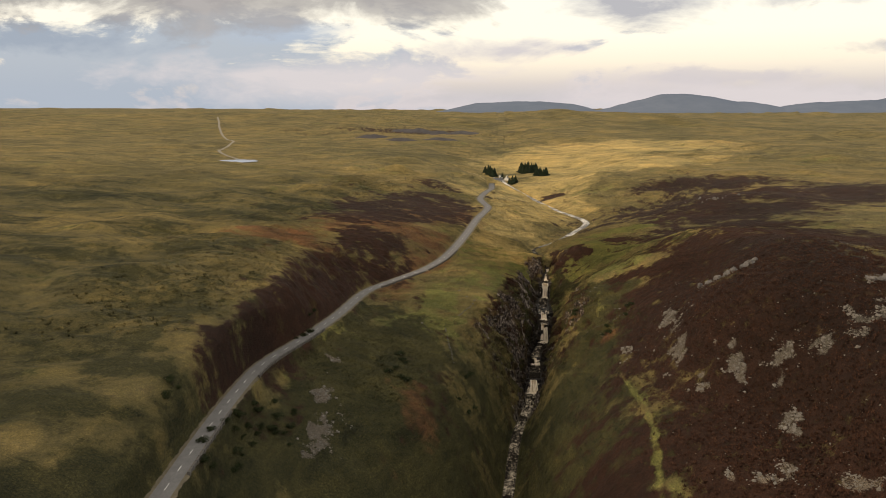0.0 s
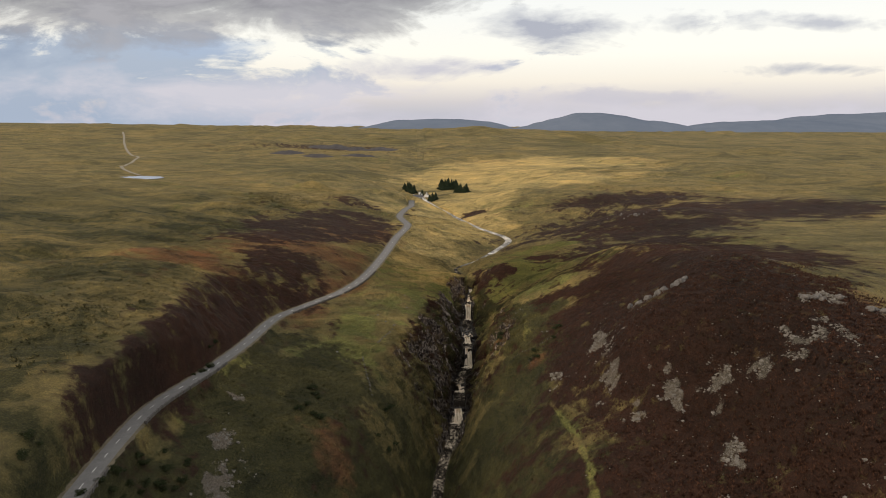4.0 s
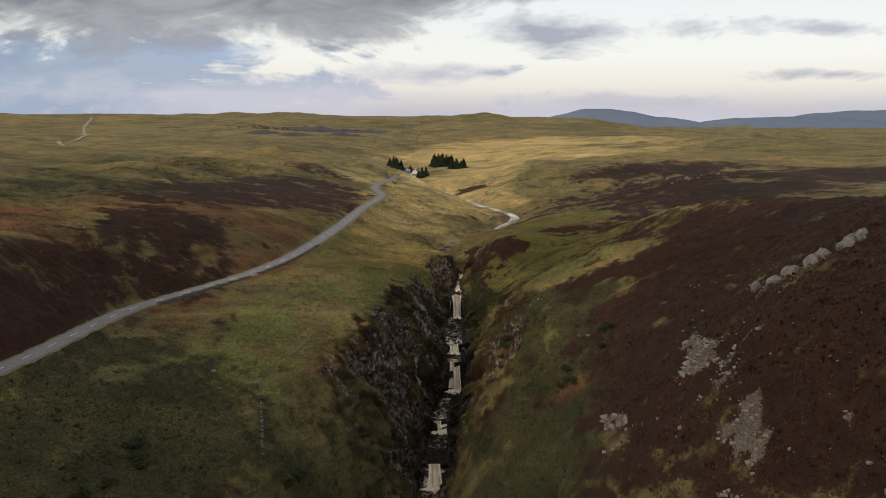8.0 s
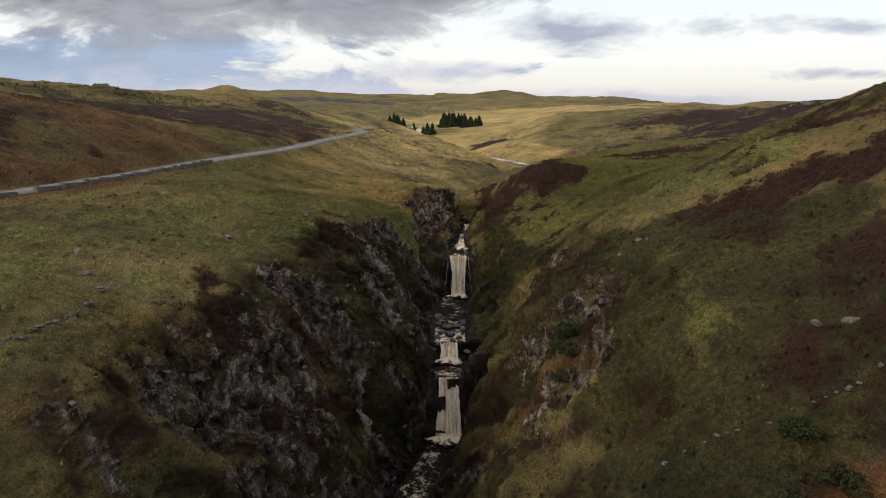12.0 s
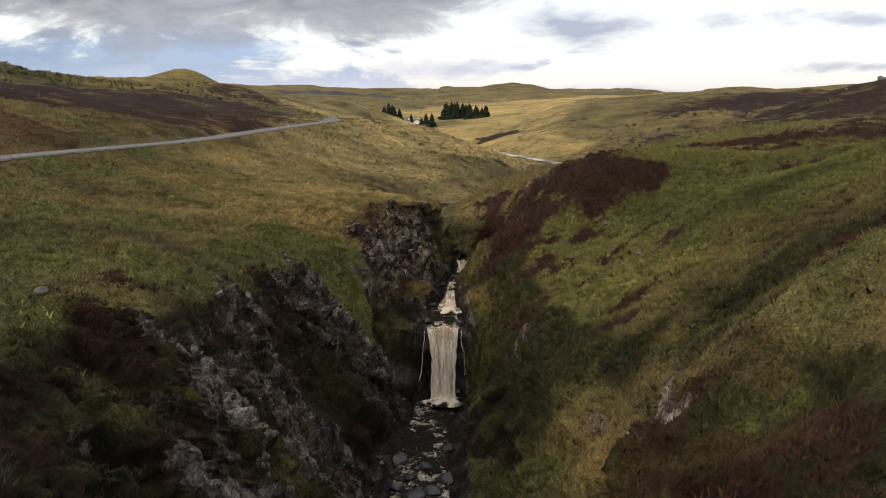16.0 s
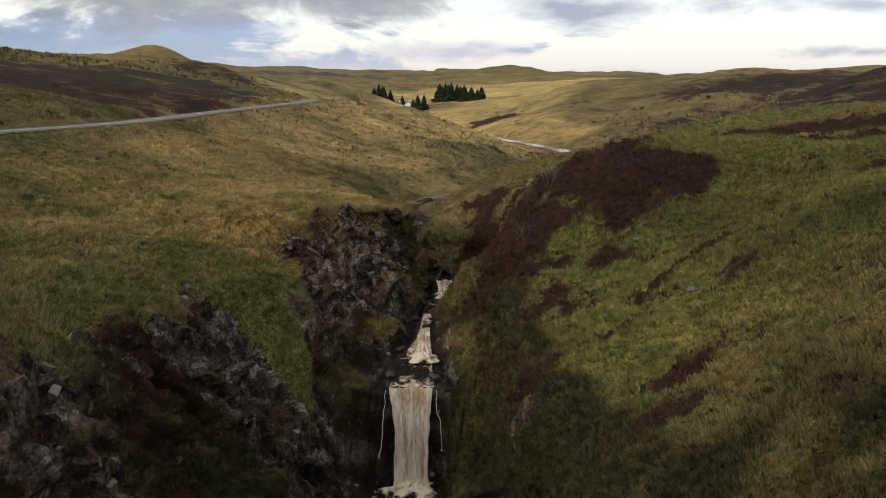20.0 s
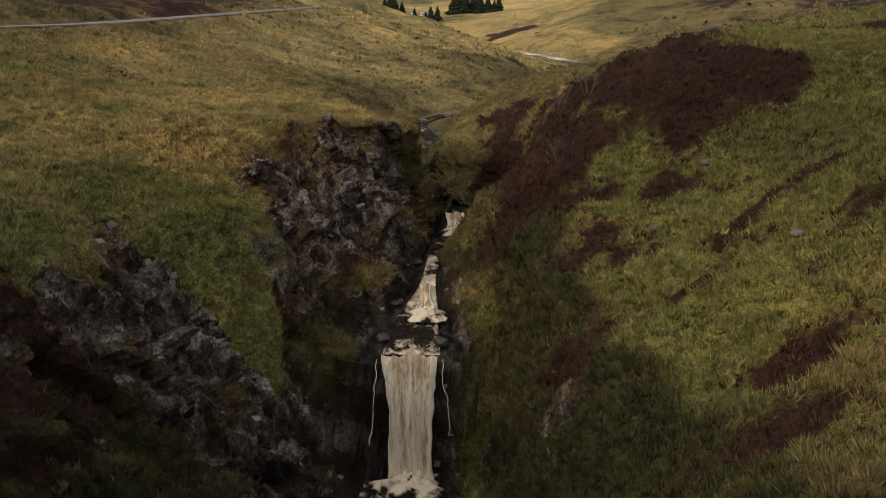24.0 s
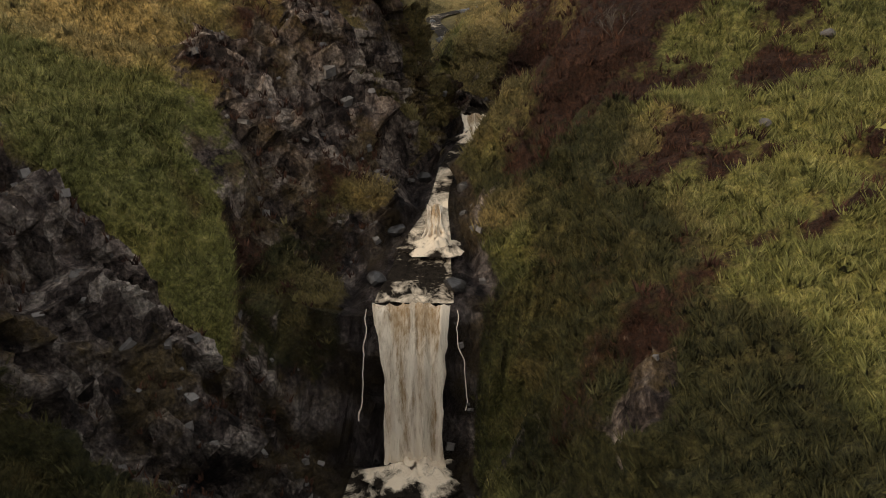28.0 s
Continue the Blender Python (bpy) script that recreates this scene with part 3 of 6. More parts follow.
section(235, [(-1500, 70), (-600, 54), (-220, 42), (-110, 32), (-53, 20.3), (-30, 13.5)], [(-14, 9.5), (-10, 6), (-5, 4), (0, 4), (8, 9), (18, 14)], [(30, 17), (50, 19.5), (95, 26)] + FARE)
section(255, [(-1500, 70), (-600, 54), (-220, 42), (-110, 31), (-50, 20.9), (-30, 14)], [(-15, 8.5), (-11, 5.5), (-8, 4.2), (-3, 4.2), (4, 7), (16, 12.5)], [(35, 16), (60, 21), (100, 25.5)] + FARE)
section(285, [(-1500, 70), (-600, 54), (-220, 42), (-108, 31), (-47, 21.8), (-28, 14.5)], [(-4, 9.0), (4, 6), (10.5, 4.8), (15.5, 4.8), (23, 7), (32, 11.5)], [(47, 16), (65, 20), (105, 25.5)] + FARE)
section(320, [(-1500, 70), (-600, 54), (-220, 42), (-105, 31), (-41, 23), (-18, 16)], [(10, 9.5), (19, 6.4), (27, 5.6), (32, 5.6), (41, 8), (50, 12)], [(60, 15), (80, 19), (120, 27)] + FARE)
section(367, [(-1500, 70), (-600, 54), (-220, 43), (-112, 34), (-43, 24), (-10, 16)], [(22, 10), (32, 7.5), (42, 6.2), (48, 6.2), (58, 9), (70, 13)], [(85, 16), (105, 20), (150, 28), (260, 36), (520, 37), (1500, 45)])
section(420, [(-1500, 70), (-600, 54), (-230, 45.5), (-125, 38), (-44, 24.5), (-22, 19)], [(0, 13), (12, 10), (22, 8.5), (27, 8.5), (38, 12), (52, 16)], [(75, 19), (105, 24), (160, 33), (280, 37), (560, 37), (1500, 45)])
section(490, [(-1500, 72), (-600, 52), (-250, 46), (-128, 38), (-38, 23.5), (-20, 19)], [(-10, 15), (-4, 12), (1, 11), (6, 11), (15, 14), (30, 18)], [(55, 24), (85, 29), (150, 36), (300, 40), (600, 38), (1600, 45)])
section(600, [(-1600, 75), (-460, 44), (-270, 40), (-150, 42), (-62, 27), (-44, 23)], [(-37, 22), (-32, 20.5), (-28, 20), (-23, 20), (-12, 22), (10, 23)], [(40, 25), (90, 32), (160, 38), (320, 42), (640, 40), (1700, 45)])
section(900, [(-1900, 85), (-560, 46), (-320, 48), (-190, 48), (-110, 44), (-60, 40)], [(-40, 38), (-35, 37.6), (-28, 37.4), (-20, 37.4), (-10, 38), (20, 40)], [(60, 42), (110, 44), (200, 46), (360, 46), (760, 40), (2000, 42)])
section(1300, [(-2300, 90), (-700, 66), (-400, 70), (-260, 68), (-160, 64), (-80, 62)], [(-50, 62), (-38, 62), (-25, 62), (-10, 62), (15, 63), (45, 64)], [(90, 64), (180, 62), (300, 58), (480, 48), (900, 38), (2300, 40)])
section(1560, [(-2500, 90), (-800, 80), (-430, 80), (-280, 83), (-170, 79), (-90, 77)], [(-55, 77), (-38, 77), (-25, 77), (-10, 77), (15, 77.5), (50, 78)], [(110, 79), (210, 77), (350, 70), (530, 50), (950, 40), (2500, 38)])
section(2300, [(-3400, 90), (-1200, 66), (-600, 56), (-380, 52), (-230, 50), (-110, 50)], [(-60, 50), (-38, 50), (-25, 50), (-10, 50), (15, 50), (60, 50)], [(140, 50), (280, 48), (480, 45), (800, 42), (1400, 40), (3400, 40)])
section(4600, [(-5500, 80), (-2200, 60), (-1100, 46), (-700, 42), (-420, 40), (-200, 40)], [(-90, 40), (-45, 40), (-25, 40), (-10, 40), (30, 40), (90, 40)], [(240, 40), (500, 40), (900, 40), (1500, 40), (2600, 40), (5500, 40)])

SEC_Y = np.array([s[0] for s in SECTIONS], float)
SEC_X = np.array([[p[0] for p in s[1]] for s in SECTIONS], float)
SEC_Z = np.array([[p[1] for p in s[1]] for s in SECTIONS], float)


def slopes(t, v):
    """Tangents for a curve through v at t that never overshoots."""
    h = np.diff(t)
    h = h.reshape(h.shape + (1,) * (v.ndim - 1))
    d = np.diff(v, axis=0) / h
    m = np.zeros_like(v)
    a, b = d[:-1], d[1:]
    w1, w2 = 2 * h[1:] + h[:-1], h[1:] + 2 * h[:-1]
    same = a * b > 0
    m[1:-1] = np.where(same, (w1 + w2) / (w1 / np.where(same, a, 1) + w2 / np.where(same, b, 1)), 0)
    m[0], m[-1] = d[0], d[-1]
    return m


def glide(t, v, q):
    m = slopes(t, v)
    i = np.clip(np.searchsorted(t, q, side="right") - 1, 0, len(t) - 2)
    sh = q.shape + (1,) * (v.ndim - 1)
    h = (t[i + 1] - t[i]).reshape(sh)
    s = ((q - t[i]) / (t[i + 1] - t[i])).reshape(sh)
    return (2 * s**3 - 3 * s**2 + 1) * v[i] + (s**3 - 2 * s**2 + s) * h * m[i] + (3 * s**2 - 2 * s**3) * v[i + 1] + (s**3 - s**2) * h * m[i + 1]


def steps(*spans):
    out = []
    for a, b, d in spans:
        k = max(1, int(round((b - a) / d)))
        out += [a + (b - a) * i / k for i in range(k)]
    return np.array(out + [spans[-1][1]])


ROWS_Y = steps((-900, -260, 16), (-260, -60, 3.0), (-60, 85, 1.0), (85, 205, 0.33), (205, 345, 1.0), (345, 700, 4.0), (700, 1600, 12), (1600, 4600, 75))
CUTS = [16, 20, 40, 30, 44, 60, 46, 34, 12, 34, 46, 50, 50, 40, 30, 20, 16]
COLS_U = np.concatenate([[i + k / n for k in range(n)] for i, n in enumerate(CUTS)] + [[17.0]])


def lay_land(ys, us):
    """Plan and height of the smooth land at section rows ys and cross positions us."""
    gx, gz = glide(SEC_Y, SEC_X, ys), glide(SEC_Y, SEC_Z, ys)
    knots = np.arange(18.0)
    X = glide(knots, gx.T.copy(), us).T
    Z = glide(knots, gz.T.copy(), us).T
    return X, Z


def band(u, a, b, soft):
    return np.clip((u - a) / soft + 0.5, 0, 1) * np.clip((b - u) / soft + 0.5, 0, 1)


LAND_X, LAND_Z = lay_land(ROWS_Y, COLS_U)
LAND_Y = np.repeat(ROWS_Y[:, None], len(COLS_U), 1)
U = np.repeat(COLS_U[None, :], len(ROWS_Y), 0)

# ---- relief: hummocks on the moor, crags on the gorge walls ----
ROAD_LINE = [(-96, -420, 20), (-100, -250, 20), (-113, -105, 20), (-118, -26, 18), (-109, 22, 17), (-104, 55, 16), (-99, 94, 15.6), (-86, 117, 16.5), (-73, 136, 17.8), (-64, 159, 19), (-58, 190, 20), (-53, 232, 20.3), (-47, 285, 21.8), (-39, 338, 23.6), (-43, 362, 24), (-46, 385, 24.2), (-42, 430, 24), (-36, 475, 23), (-36, 520, 22.5)]


def curve_points(line, step):
    """Evenly spaced points on a smooth curve through the given ones."""
    p = np.array(line, float)
    t = np.concatenate([[0], np.cumsum(np.linalg.norm(np.diff(p[:, :2], axis=0), axis=1))])
    q = np.linspace(0, t[-1], max(2, int(t[-1] / step)))
    return glide(t, p, q)


ROAD = curve_points(ROAD_LINE, 1.5)


def near_line(x, y, pts, reach):
    """Distance to a polyline and the height of its nearest point, only within reach."""
    d, z = np.full(x.shape, 1e3), np.zeros(x.shape)
    for k in range(0, len(pts), 8):
        seg = pts[k:k + 9]
        lo, hi = seg[:, :2].min(0) - reach, seg[:, :2].max(0) + reach
        m = (x > lo[0]) & (x < hi[0]) & (y > lo[1]) & (y < hi[1])
        if not m.any():
            continue
        px, py = x[m], y[m]
        bd, bz = d[m], z[m]
        for a, b in zip(seg[:-1], seg[1:]):
            v = b[:2] - a[:2]
            s = np.clip(((px - a[0]) * v[0] + (py - a[1]) * v[1]) / (v @ v), 0, 1)
            dd = np.hypot(px - a[0] - s * v[0], py - a[1] - s * v[1])
            better = dd < bd
            bd = np.where(better, dd, bd)
            bz = np.where(better, a[2] + s * (b[2] - a[2]), bz)
        d[m], z[m] = bd, bz
    return d, z


def land_normals():
    P = np.stack([LAND_X, LAND_Y, LAND_Z], -1)
    n = np.cross(np.gradient(P, axis=1), np.gradient(P, axis=0))
    n /= np.maximum(np.linalg.norm(n, axis=-1, keepdims=True), 1e-6)
    return n * np.where(n[..., 2:3] < 0, -1, 1)


NORMAL = land_normals()
gorge_len = np.clip((LAND_Y - 52) / 40, 0, 1) * np.clip((225 - LAND_Y) / 18, 0, 1)
crag_w = gorge_len * np.clip((np.where(U < 8.5, 0.93, np.where((U > 10) & (LAND_Y > 135), 0.76, 0.90)) + 0.05 * fbm(LAND_X, LAND_Y, 6.0, 29, 3) - NORMAL[..., 2]) / 0.16, 0, 1) * band(U, 5.4, 11.6, 0.5)
far = np.clip((np.hypot(LAND_X, LAND_Y - 130) - 120) / 500, 0, 1)
moor_w = 1 - np.clip(crag_w + band(U, 7.9, 9.1, 0.2), 0, 1)
middle = np.clip((LAND_Y - 260) / 120, 0, 1) * np.clip((900 - LAND_Y) / 300, 0, 1)
middle = np.maximum(middle, np.clip((-128 - LAND_X) / 40, 0, 1) * np.clip((LAND_Y + 250) / 100, 0, 1) * np.clip((900 - LAND_Y) / 300, 0, 1))
hum = fbm(LAND_X, LAND_Y, 26, 5, 4) * 0.75 + fbm(LAND_X, LAND_Y, 70, 6, 4) * 2.6 * far + fbm(LAND_X, LAND_Y, 4.0, 9, 3) * 0.22 * (1 - far)
hum += fbm(LAND_X, LAND_Y, 34, 14, 4) * 1.5 * middle
lumpy = np.clip((-132 - LAND_X) / 25, 0, 1) * np.clip((LAND_X + 700) / 200, 0, 1) * np.clip((LAND_Y + 330) / 80, 0, 1) * np.clip((620 - LAND_Y) / 200, 0, 1)
hum += lumpy * (fbm(LAND_X * 0.7 + LAND_Y * 0.5, LAND_Y - 0.4 * LAND_X, 17, 15, 4, 0.55) * 1.3 + np.abs(fbm(LAND_X, LAND_Y, 46, 16, 3)) * 3.2 - 1.0)
scarp = band(U, 3.1, 3.95, 0.3) * np.clip((LAND_Y + 70) / 40, 0, 1) * np.clip((150 - LAND_Y) / 40, 0, 1)
hum += scarp * fbm(LAND_X, LAND_Y, 8.0, 18, 4, 0.6) * 1.8
hum += np.maximum(fbm(LAND_X, LAND_Y, 120, 12, 3), 0) ** 2 * 7 * far
for kx, ky, kr, kh in [(-128, 462, 17, 8.5), (-92, 470, 16, 4.5), (-160, 330, 30, 4), (75, 520, 34, 7), (5, 430, 14, 3.5), (-10, 395, 14, 5.5), (55, 440, 14, 3), (-60, 520, 26, 5), (-95, 420, 22, 3), (-230, 250, 30, 5), (-420, 420, 40, 4), (-20, 345, 12, 2.0), (-335, 500, 70, -7), (128, 306, 36, 5.5), (170, 320, 40, 4)]:
    hum += kh * np.exp(-(((LAND_X - kx) / kr) ** 2 + ((LAND_Y - ky) / (kr * 0.9)) ** 2))
tus = (np.abs(fbm(LAND_X, LAND_Y, 1.6, 21, 2)) * 0.55 + fbm(LAND_X, LAND_Y, 3.2, 22, 2) * 0.22) * np.clip(1 - far * 4, 0, 1)
LAND_Z = LAND_Z + moor_w * (hum + tus)
# ribs and ledges: jointed blocks, each face tilted its own way
WEDGE = [(-19, 181.0, 4.5, 2.8), (-13.5, 181.0, 2.2, 2.0), (-16.5, 177.4, 3.0, 2.6), (-14.2, 175.4, 1.3, 0.9), (-12.4, 176.6, 1.0, 1.6), (-24, 178, 3.5, 4.5), (-25, 170, 2.6, 7)]
wedge = np.zeros_like(LAND_X)
for wx, wy, wa, wb in WEDGE:
    wedge = np.maximum(wedge, np.clip((1.35 + 0.35 * fbm(LAND_X, LAND_Y, 3.0, 397, 3) - np.hypot((LAND_X - wx) / wa, (LAND_Y - wy) / wb)) * 2.5, 0, 1))
crag_w = crag_w * (1 - wedge)


def facets(a, b, size, seed):
    """Blocky relief: every cell of a scattered pattern has its own offset and tilt."""
    a, b = a / size, b / size
    ia, ib = np.floor(a), np.floor(b)
    best, val = np.full(a.shape, 1e9), np.zeros(a.shape)
    for da in (-1, 0, 1):
        for db in (-1, 0, 1):
            ca, cb = ia + da, ib + db
            pa, pb = ca + lattice(ca, cb, seed), cb + lattice(ca, cb, seed + 1)
            d = (a - pa) ** 2 + (b - pb) ** 2
            v = (lattice(ca, cb, seed + 2) - 0.5) + (a - pa) * (lattice(ca, cb, seed + 3) - 0.5) * 1.1 + (b - pb) * (lattice(ca, cb, seed + 4) - 0.5) * 1.1
            val = np.where(d < best, v, val)
            best = np.minimum(best, d)
    return val


def near_segment(p, q):
    """Distance from the land to a straight run between two places."""
    p, q = np.array(p, float), np.array(q, float)
    v = q - p
    s = np.clip(((LAND_X - p[0]) * v[0] + (LAND_Y - p[1]) * v[1] + (LAND_Z - p[2]) * v[2]) / (v @ v), 0, 1)
    return np.sqrt((LAND_X - p[0] - s * v[0]) ** 2 + (LAND_Y - p[1] - s * v[1]) ** 2 + (LAND_Z - p[2] - s * v[2]) ** 2)


side_sign = np.where(U < 8.5, -1.0, 1.0)
lean_y = LAND_Y * 0.9 - side_sign * LAND_X * 0.45 + 0.45 * LAND_Z
rib = fbm(lean_y, LAND_Z * 0.28, 8.5, 33, 3, 0.5)
blocks = facets(lean_y, LAND_Z * 0.42, 2.6, 401) * 1.7 + facets(lean_y, LAND_Z * 0.6, 1.1, 411) * 0.75
ledge = fbm(LAND_Y * 0.35, LAND_Z + 0.25 * LAND_Y, 3.2, 41, 3, 0.55)
slab = np.zeros_like(LAND_X)
for p0, p1, wide in [((-19.5, 133, 6), (-15.5, 138.5, -4), 1.5), ((-17.5, 140, 4.5), (-13.5, 142, -3.5), 1.2), ((-19.5, 121, -8), (-16.5, 119, -17), 1.3), ((-23, 128, 3), (-20, 130, -4), 1.0), ((-13, 150, 0), (-10.5, 151, -6), 0.9), ((-16, 172, 3), (-13, 173.5, -2), 0.9)]:
    slab = np.maximum(slab, np.clip((wide * (1 + 0.5 * fbm(LAND_Y, LAND_Z, 2.0, 421, 3)) - near_segment(p0, p1)) / 0.5, 0, 1))
push = crag_w * (rib * 1.5 + blocks * 1.35 + facets(lean_y, LAND_Z * 0.8, 0.62, 417) * 0.42 + ledge * 0.5 + slab * 0.7)
east = np.clip(U - 8.5, 0, 1) * np.clip((LAND_Y - 140) / 25, 0, 1)
push = push * (1 - 0.45 * east)
clear = 1 - np.exp(-((LAND_Y - 176) / 2.2) ** 2) * band(U, 7.6, 9.4, 0.3) * 0.6
push = push * clear
LAND_X = LAND_X + NORMAL[..., 0] * push
LAND_Y = LAND_Y + NORMAL[..., 1] * push * 0.8
LAND_Z = LAND_Z + NORMAL[..., 2] * push
# rim worn into bays and noses
rim_w = np.exp(-((U - 6.0) / 0.35) ** 2) + np.exp(-((U - 11.0) / 0.35) ** 2)
LAND_X = LAND_X + rim_w * gorge_len * fbm(LAND_Y, LAND_Y * 0 + 3.0, 9.0, 61, 3) * 1.5
road_d, road_z = near_line(LAND_X, LAND_Y, ROAD, 9.0)
flat = np.clip((6.5 - road_d) / 3.0, 0, 1)
flat = flat * flat * (3 - 2 * flat)
LAND_Z = LAND_Z * (1 - flat) + (road_z - 0.12) * flat


POND = (-345.0, 600.0, 31.0, 24.0, 40.0)
basin = np.clip(2.2 - np.hypot((LAND_X - POND[0]) / POND[2], (LAND_Y - POND[1]) / POND[3]), 0, 1)
basin = basin * basin * (3 - 2 * basin)
LAND_Z = LAND_Z * (1 - basin) + (POND[4] - 0.4) * basin


def ground(x, y):
    """Height of the land at a place."""
    i = int(np.clip(np.searchsorted(ROWS_Y, y) - 1, 0, len(ROWS_Y) - 2))
    s = (y - ROWS_Y[i]) / (ROWS_Y[i + 1] - ROWS_Y[i])
    a = np.interp(x, np.maximum.accumulate(LAND_X[i]), LAND_Z[i])
    b = np.interp(x, np.maximum.accumulate(LAND_X[i + 1]), LAND_Z[i + 1])
    return float(a + (b - a) * s)


# ---- what grows where ----
def patch(x, y, cx, cy, rx, ry, turn=0.0):
    c, s = math.cos(radians(turn)), math.sin(radians(turn))
    dx, dy = x - cx, y - cy
    a, b = (dx * c + dy * s) / rx, (-dx * s + dy * c) / ry
    return np.clip(1.5 - np.sqrt(a * a + b * b), 0, 1)


def sown(patches, rough, size, seed):
    v = np.zeros_like(LAND_X)
    wob = fbm(LAND_X, LAND_Y, size, seed, 4) * rough
    for q in patches:
        v = np.maximum(v, patch(LAND_X, LAND_Y, *q) + wob * (patch(LAND_X, LAND_Y, q[0], q[1], q[2] * 1.7, q[3] * 1.7, *q[4:]) > 0.02))
    return np.clip(v, 0, 1)


HEATH = [(-106, 300, 30, 26), (-98, 228, 18, 12), (-82, 352, 26, 13), (-102, 128, 20, 24), (-118, 12, 8, 48), (-113, 72, 11, 34), (-124, -40, 6, 20), (-84, 300, 30, 20), (-62, 318, 14, 16), (-128, 205, 30, 22), (-110, 250, 24, 40), (75, -20, 60, 95), (70, 70, 42, 34), (130, 120, 55, 50),
         (14, 196, 8, 7, -20), (9, 190, 5, 6), (5, 187, 3, 4), (19, 191.5, 6, 4), (24, 191, 4, 3), (220, 335, 170, 62), (115, 312, 60, 46), (46, 300, 18, 13), (48, 215, 13, 8), (110, 205, 55, 26), (80, 110, 34, 30), (35, 113, 9, 7), (34, 50, 14, 14), (-125, 270, 28, 28), (-105, 140, 18, 30, -20), (-113, 156, 14, 20), (135, 262, 60, 40), (85, 75, 35, 40), (62, 102, 20, 13), (-78, 285, 26, 40), (-68, 328, 20, 20), (135, 432, 42, 24), (185, 425, 60, 28), (24, 472, 15, 9), (44, 199, 8, 3.2, 8), (-10, 398, 7, 5), (-95, 330, 32, 18), (64, 62, 30, 30), (42, 26, 26, 36), (50, 100, 16, 10), (30, -60, 40, 50), (60, -110, 60, 50)]
BRAKE = [(6, 200, 3, 8), (7, 211, 4, 8), (42, 178, 6, 2.0, 25), (-200, 1080, 90, 40), (-86, 405, 20, 14), (-40, 400, 8, 8)]
RUST = [(95, -10, 40, 50), (-92, 262, 26, 30), (-78, 170, 22, 48), (-70, 285, 26, 26), (-88, 110, 10, 22), (-110, 190, 32, 40), (-150, 120, 30, 30), (120, 330, 60, 26), (19, 60, 4, 4), (-64, 0, 7, 14)]
LUSH = [(-96, 20, 9, 20), (-72, 66, 14, 14), (-62, 95, 10, 10), (-14.5, 178, 3, 3.5), (-17, 180, 3, 2), (-30, 128, 5, 9), (40, 188, 22, 9), (28, 177, 18, 12), (22, 182, 10, 9), (17, 178, 6, 9), (26, 190, 7, 5), (12, 183, 3, 4), (33, 214, 18, 12), (18, -40, 4, 22, -8), (19, 5, 1.6, 16, 10), (64, 46, 9, 7), (19.5, 92, 4.6, 15, -10), (23, 72, 6, 6), (35, 133, 12, 10), (62, 250, 40, 9, 20), (34, 180, 30, 7, 40), (-20, 100, 10, 6), (102, -45, 9, 8), (124, 34, 14, 5), (-81, -10, 3, 45, 6), (-105, -5, 6, 14)]
FERN = [(7, 164, 3, 6), (25, 98, 9, 20), (17, 118, 5, 10), (-85, -20, 22, 50), (-72, 40, 12, 22), (-108, -66, 12, 42), (-60, -60, 30, 60), (26, 84, 12, 16), (6, 168, 3, 12), (6, 182, 2.5, 6), (14, 108, 8, 15), (22, 56, 14, 13), (8, 40, 16, 40), (12, 95, 7, 22), (0, -40, 26, 50), (-110, -150, 20, 60)]
# dry straw grass, and far patches where sunlight is painted into the grass
STRAW_AND_SUN = [(-25, 215, 32, 40), (-30, 300, 30, 60), (0, 360, 40, 40), (60, 720, 110, 110), (110, 620, 110, 70), (150, 800, 150, 110), (-10, 430, 60, 50), (20, 520, 60, 50), (18, 180, 8, 6), (30, 184, 8, 5)]
SCREE = [(39, 34, 3, 9), (36, 12, 3, 9), (51, -12, 2.5, 8), (61, -18, 6, 3), (70, -24, 8, 3), (80, -27, 8, 3.4), (90, -22, 7, 4), (101, -28, 2.5, 12), (58, -45, 3, 6), (46, -68, 6, 5), (60, -82, 4, 5), (72, -94, 5, 4), (39, -17, 2.5, 3), (22, 38, 2.5, 5), (79, -88, 2.5, 6), (-97, -14, 2.5, 6), (-93, -36, 4, 11), (-98, 12, 3, 2.5), (112, 2, 3, 7)]
CRAGS = [(60, 42, 8, 3.5), (-12, 185, 3, 4), (6.2, 166.4, 0.6, 0.9), (12.3, 104, 2.0, 1.5), (8, 91, 2.0, 1.6), (120, 66, 9, 3), (-7, 187.5, 4, 3.5), (-5, 190, 2, 3), (103, 4, 4, 4), (124, -6, 4, 5), (11, 101, 1.5, 1.5)]
heath = sown(HEATH, 0.45, 9.0, 71)
heath = np.clip(heath * (1 + 0.15 * np.clip((LAND_X - 22) / 12, 0, 1) * np.clip((125 - LAND_Y) / 20, 0, 1)), 0, 1)
heath = np.clip(np.maximum(heath, sown(BRAKE, 0.75, 4.0, 77) * 0.8) + 0.22 * fbm(LAND_X, LAND_Y, 2.2, 72, 3) * (heath > 0.05), 0, 1)
trod = sown([(18, -42, 1.5, 20, -8), (20, -20, 1.1, 8), (19, 4, 0.7, 14, 6), (20, -60, 3, 6)], 0.4, 4.0, 75) * 0.7
heath = heath * (1 - trod)
rust = sown(RUST, 0.45, 11.0, 73) * (1 - trod)
lush = np.clip(sown(LUSH, 0.45, 6.0, 79) + 0.30 * np.clip(fbm(LAND_X, LAND_Y, 45, 83, 3), 0, 1) + 0.42 * np.clip(fbm(LAND_X, LAND_Y * 1.4, 13, 84, 4), 0, 1), 0, 1)
fern = sown(FERN, 0.5, 12.0, 81)
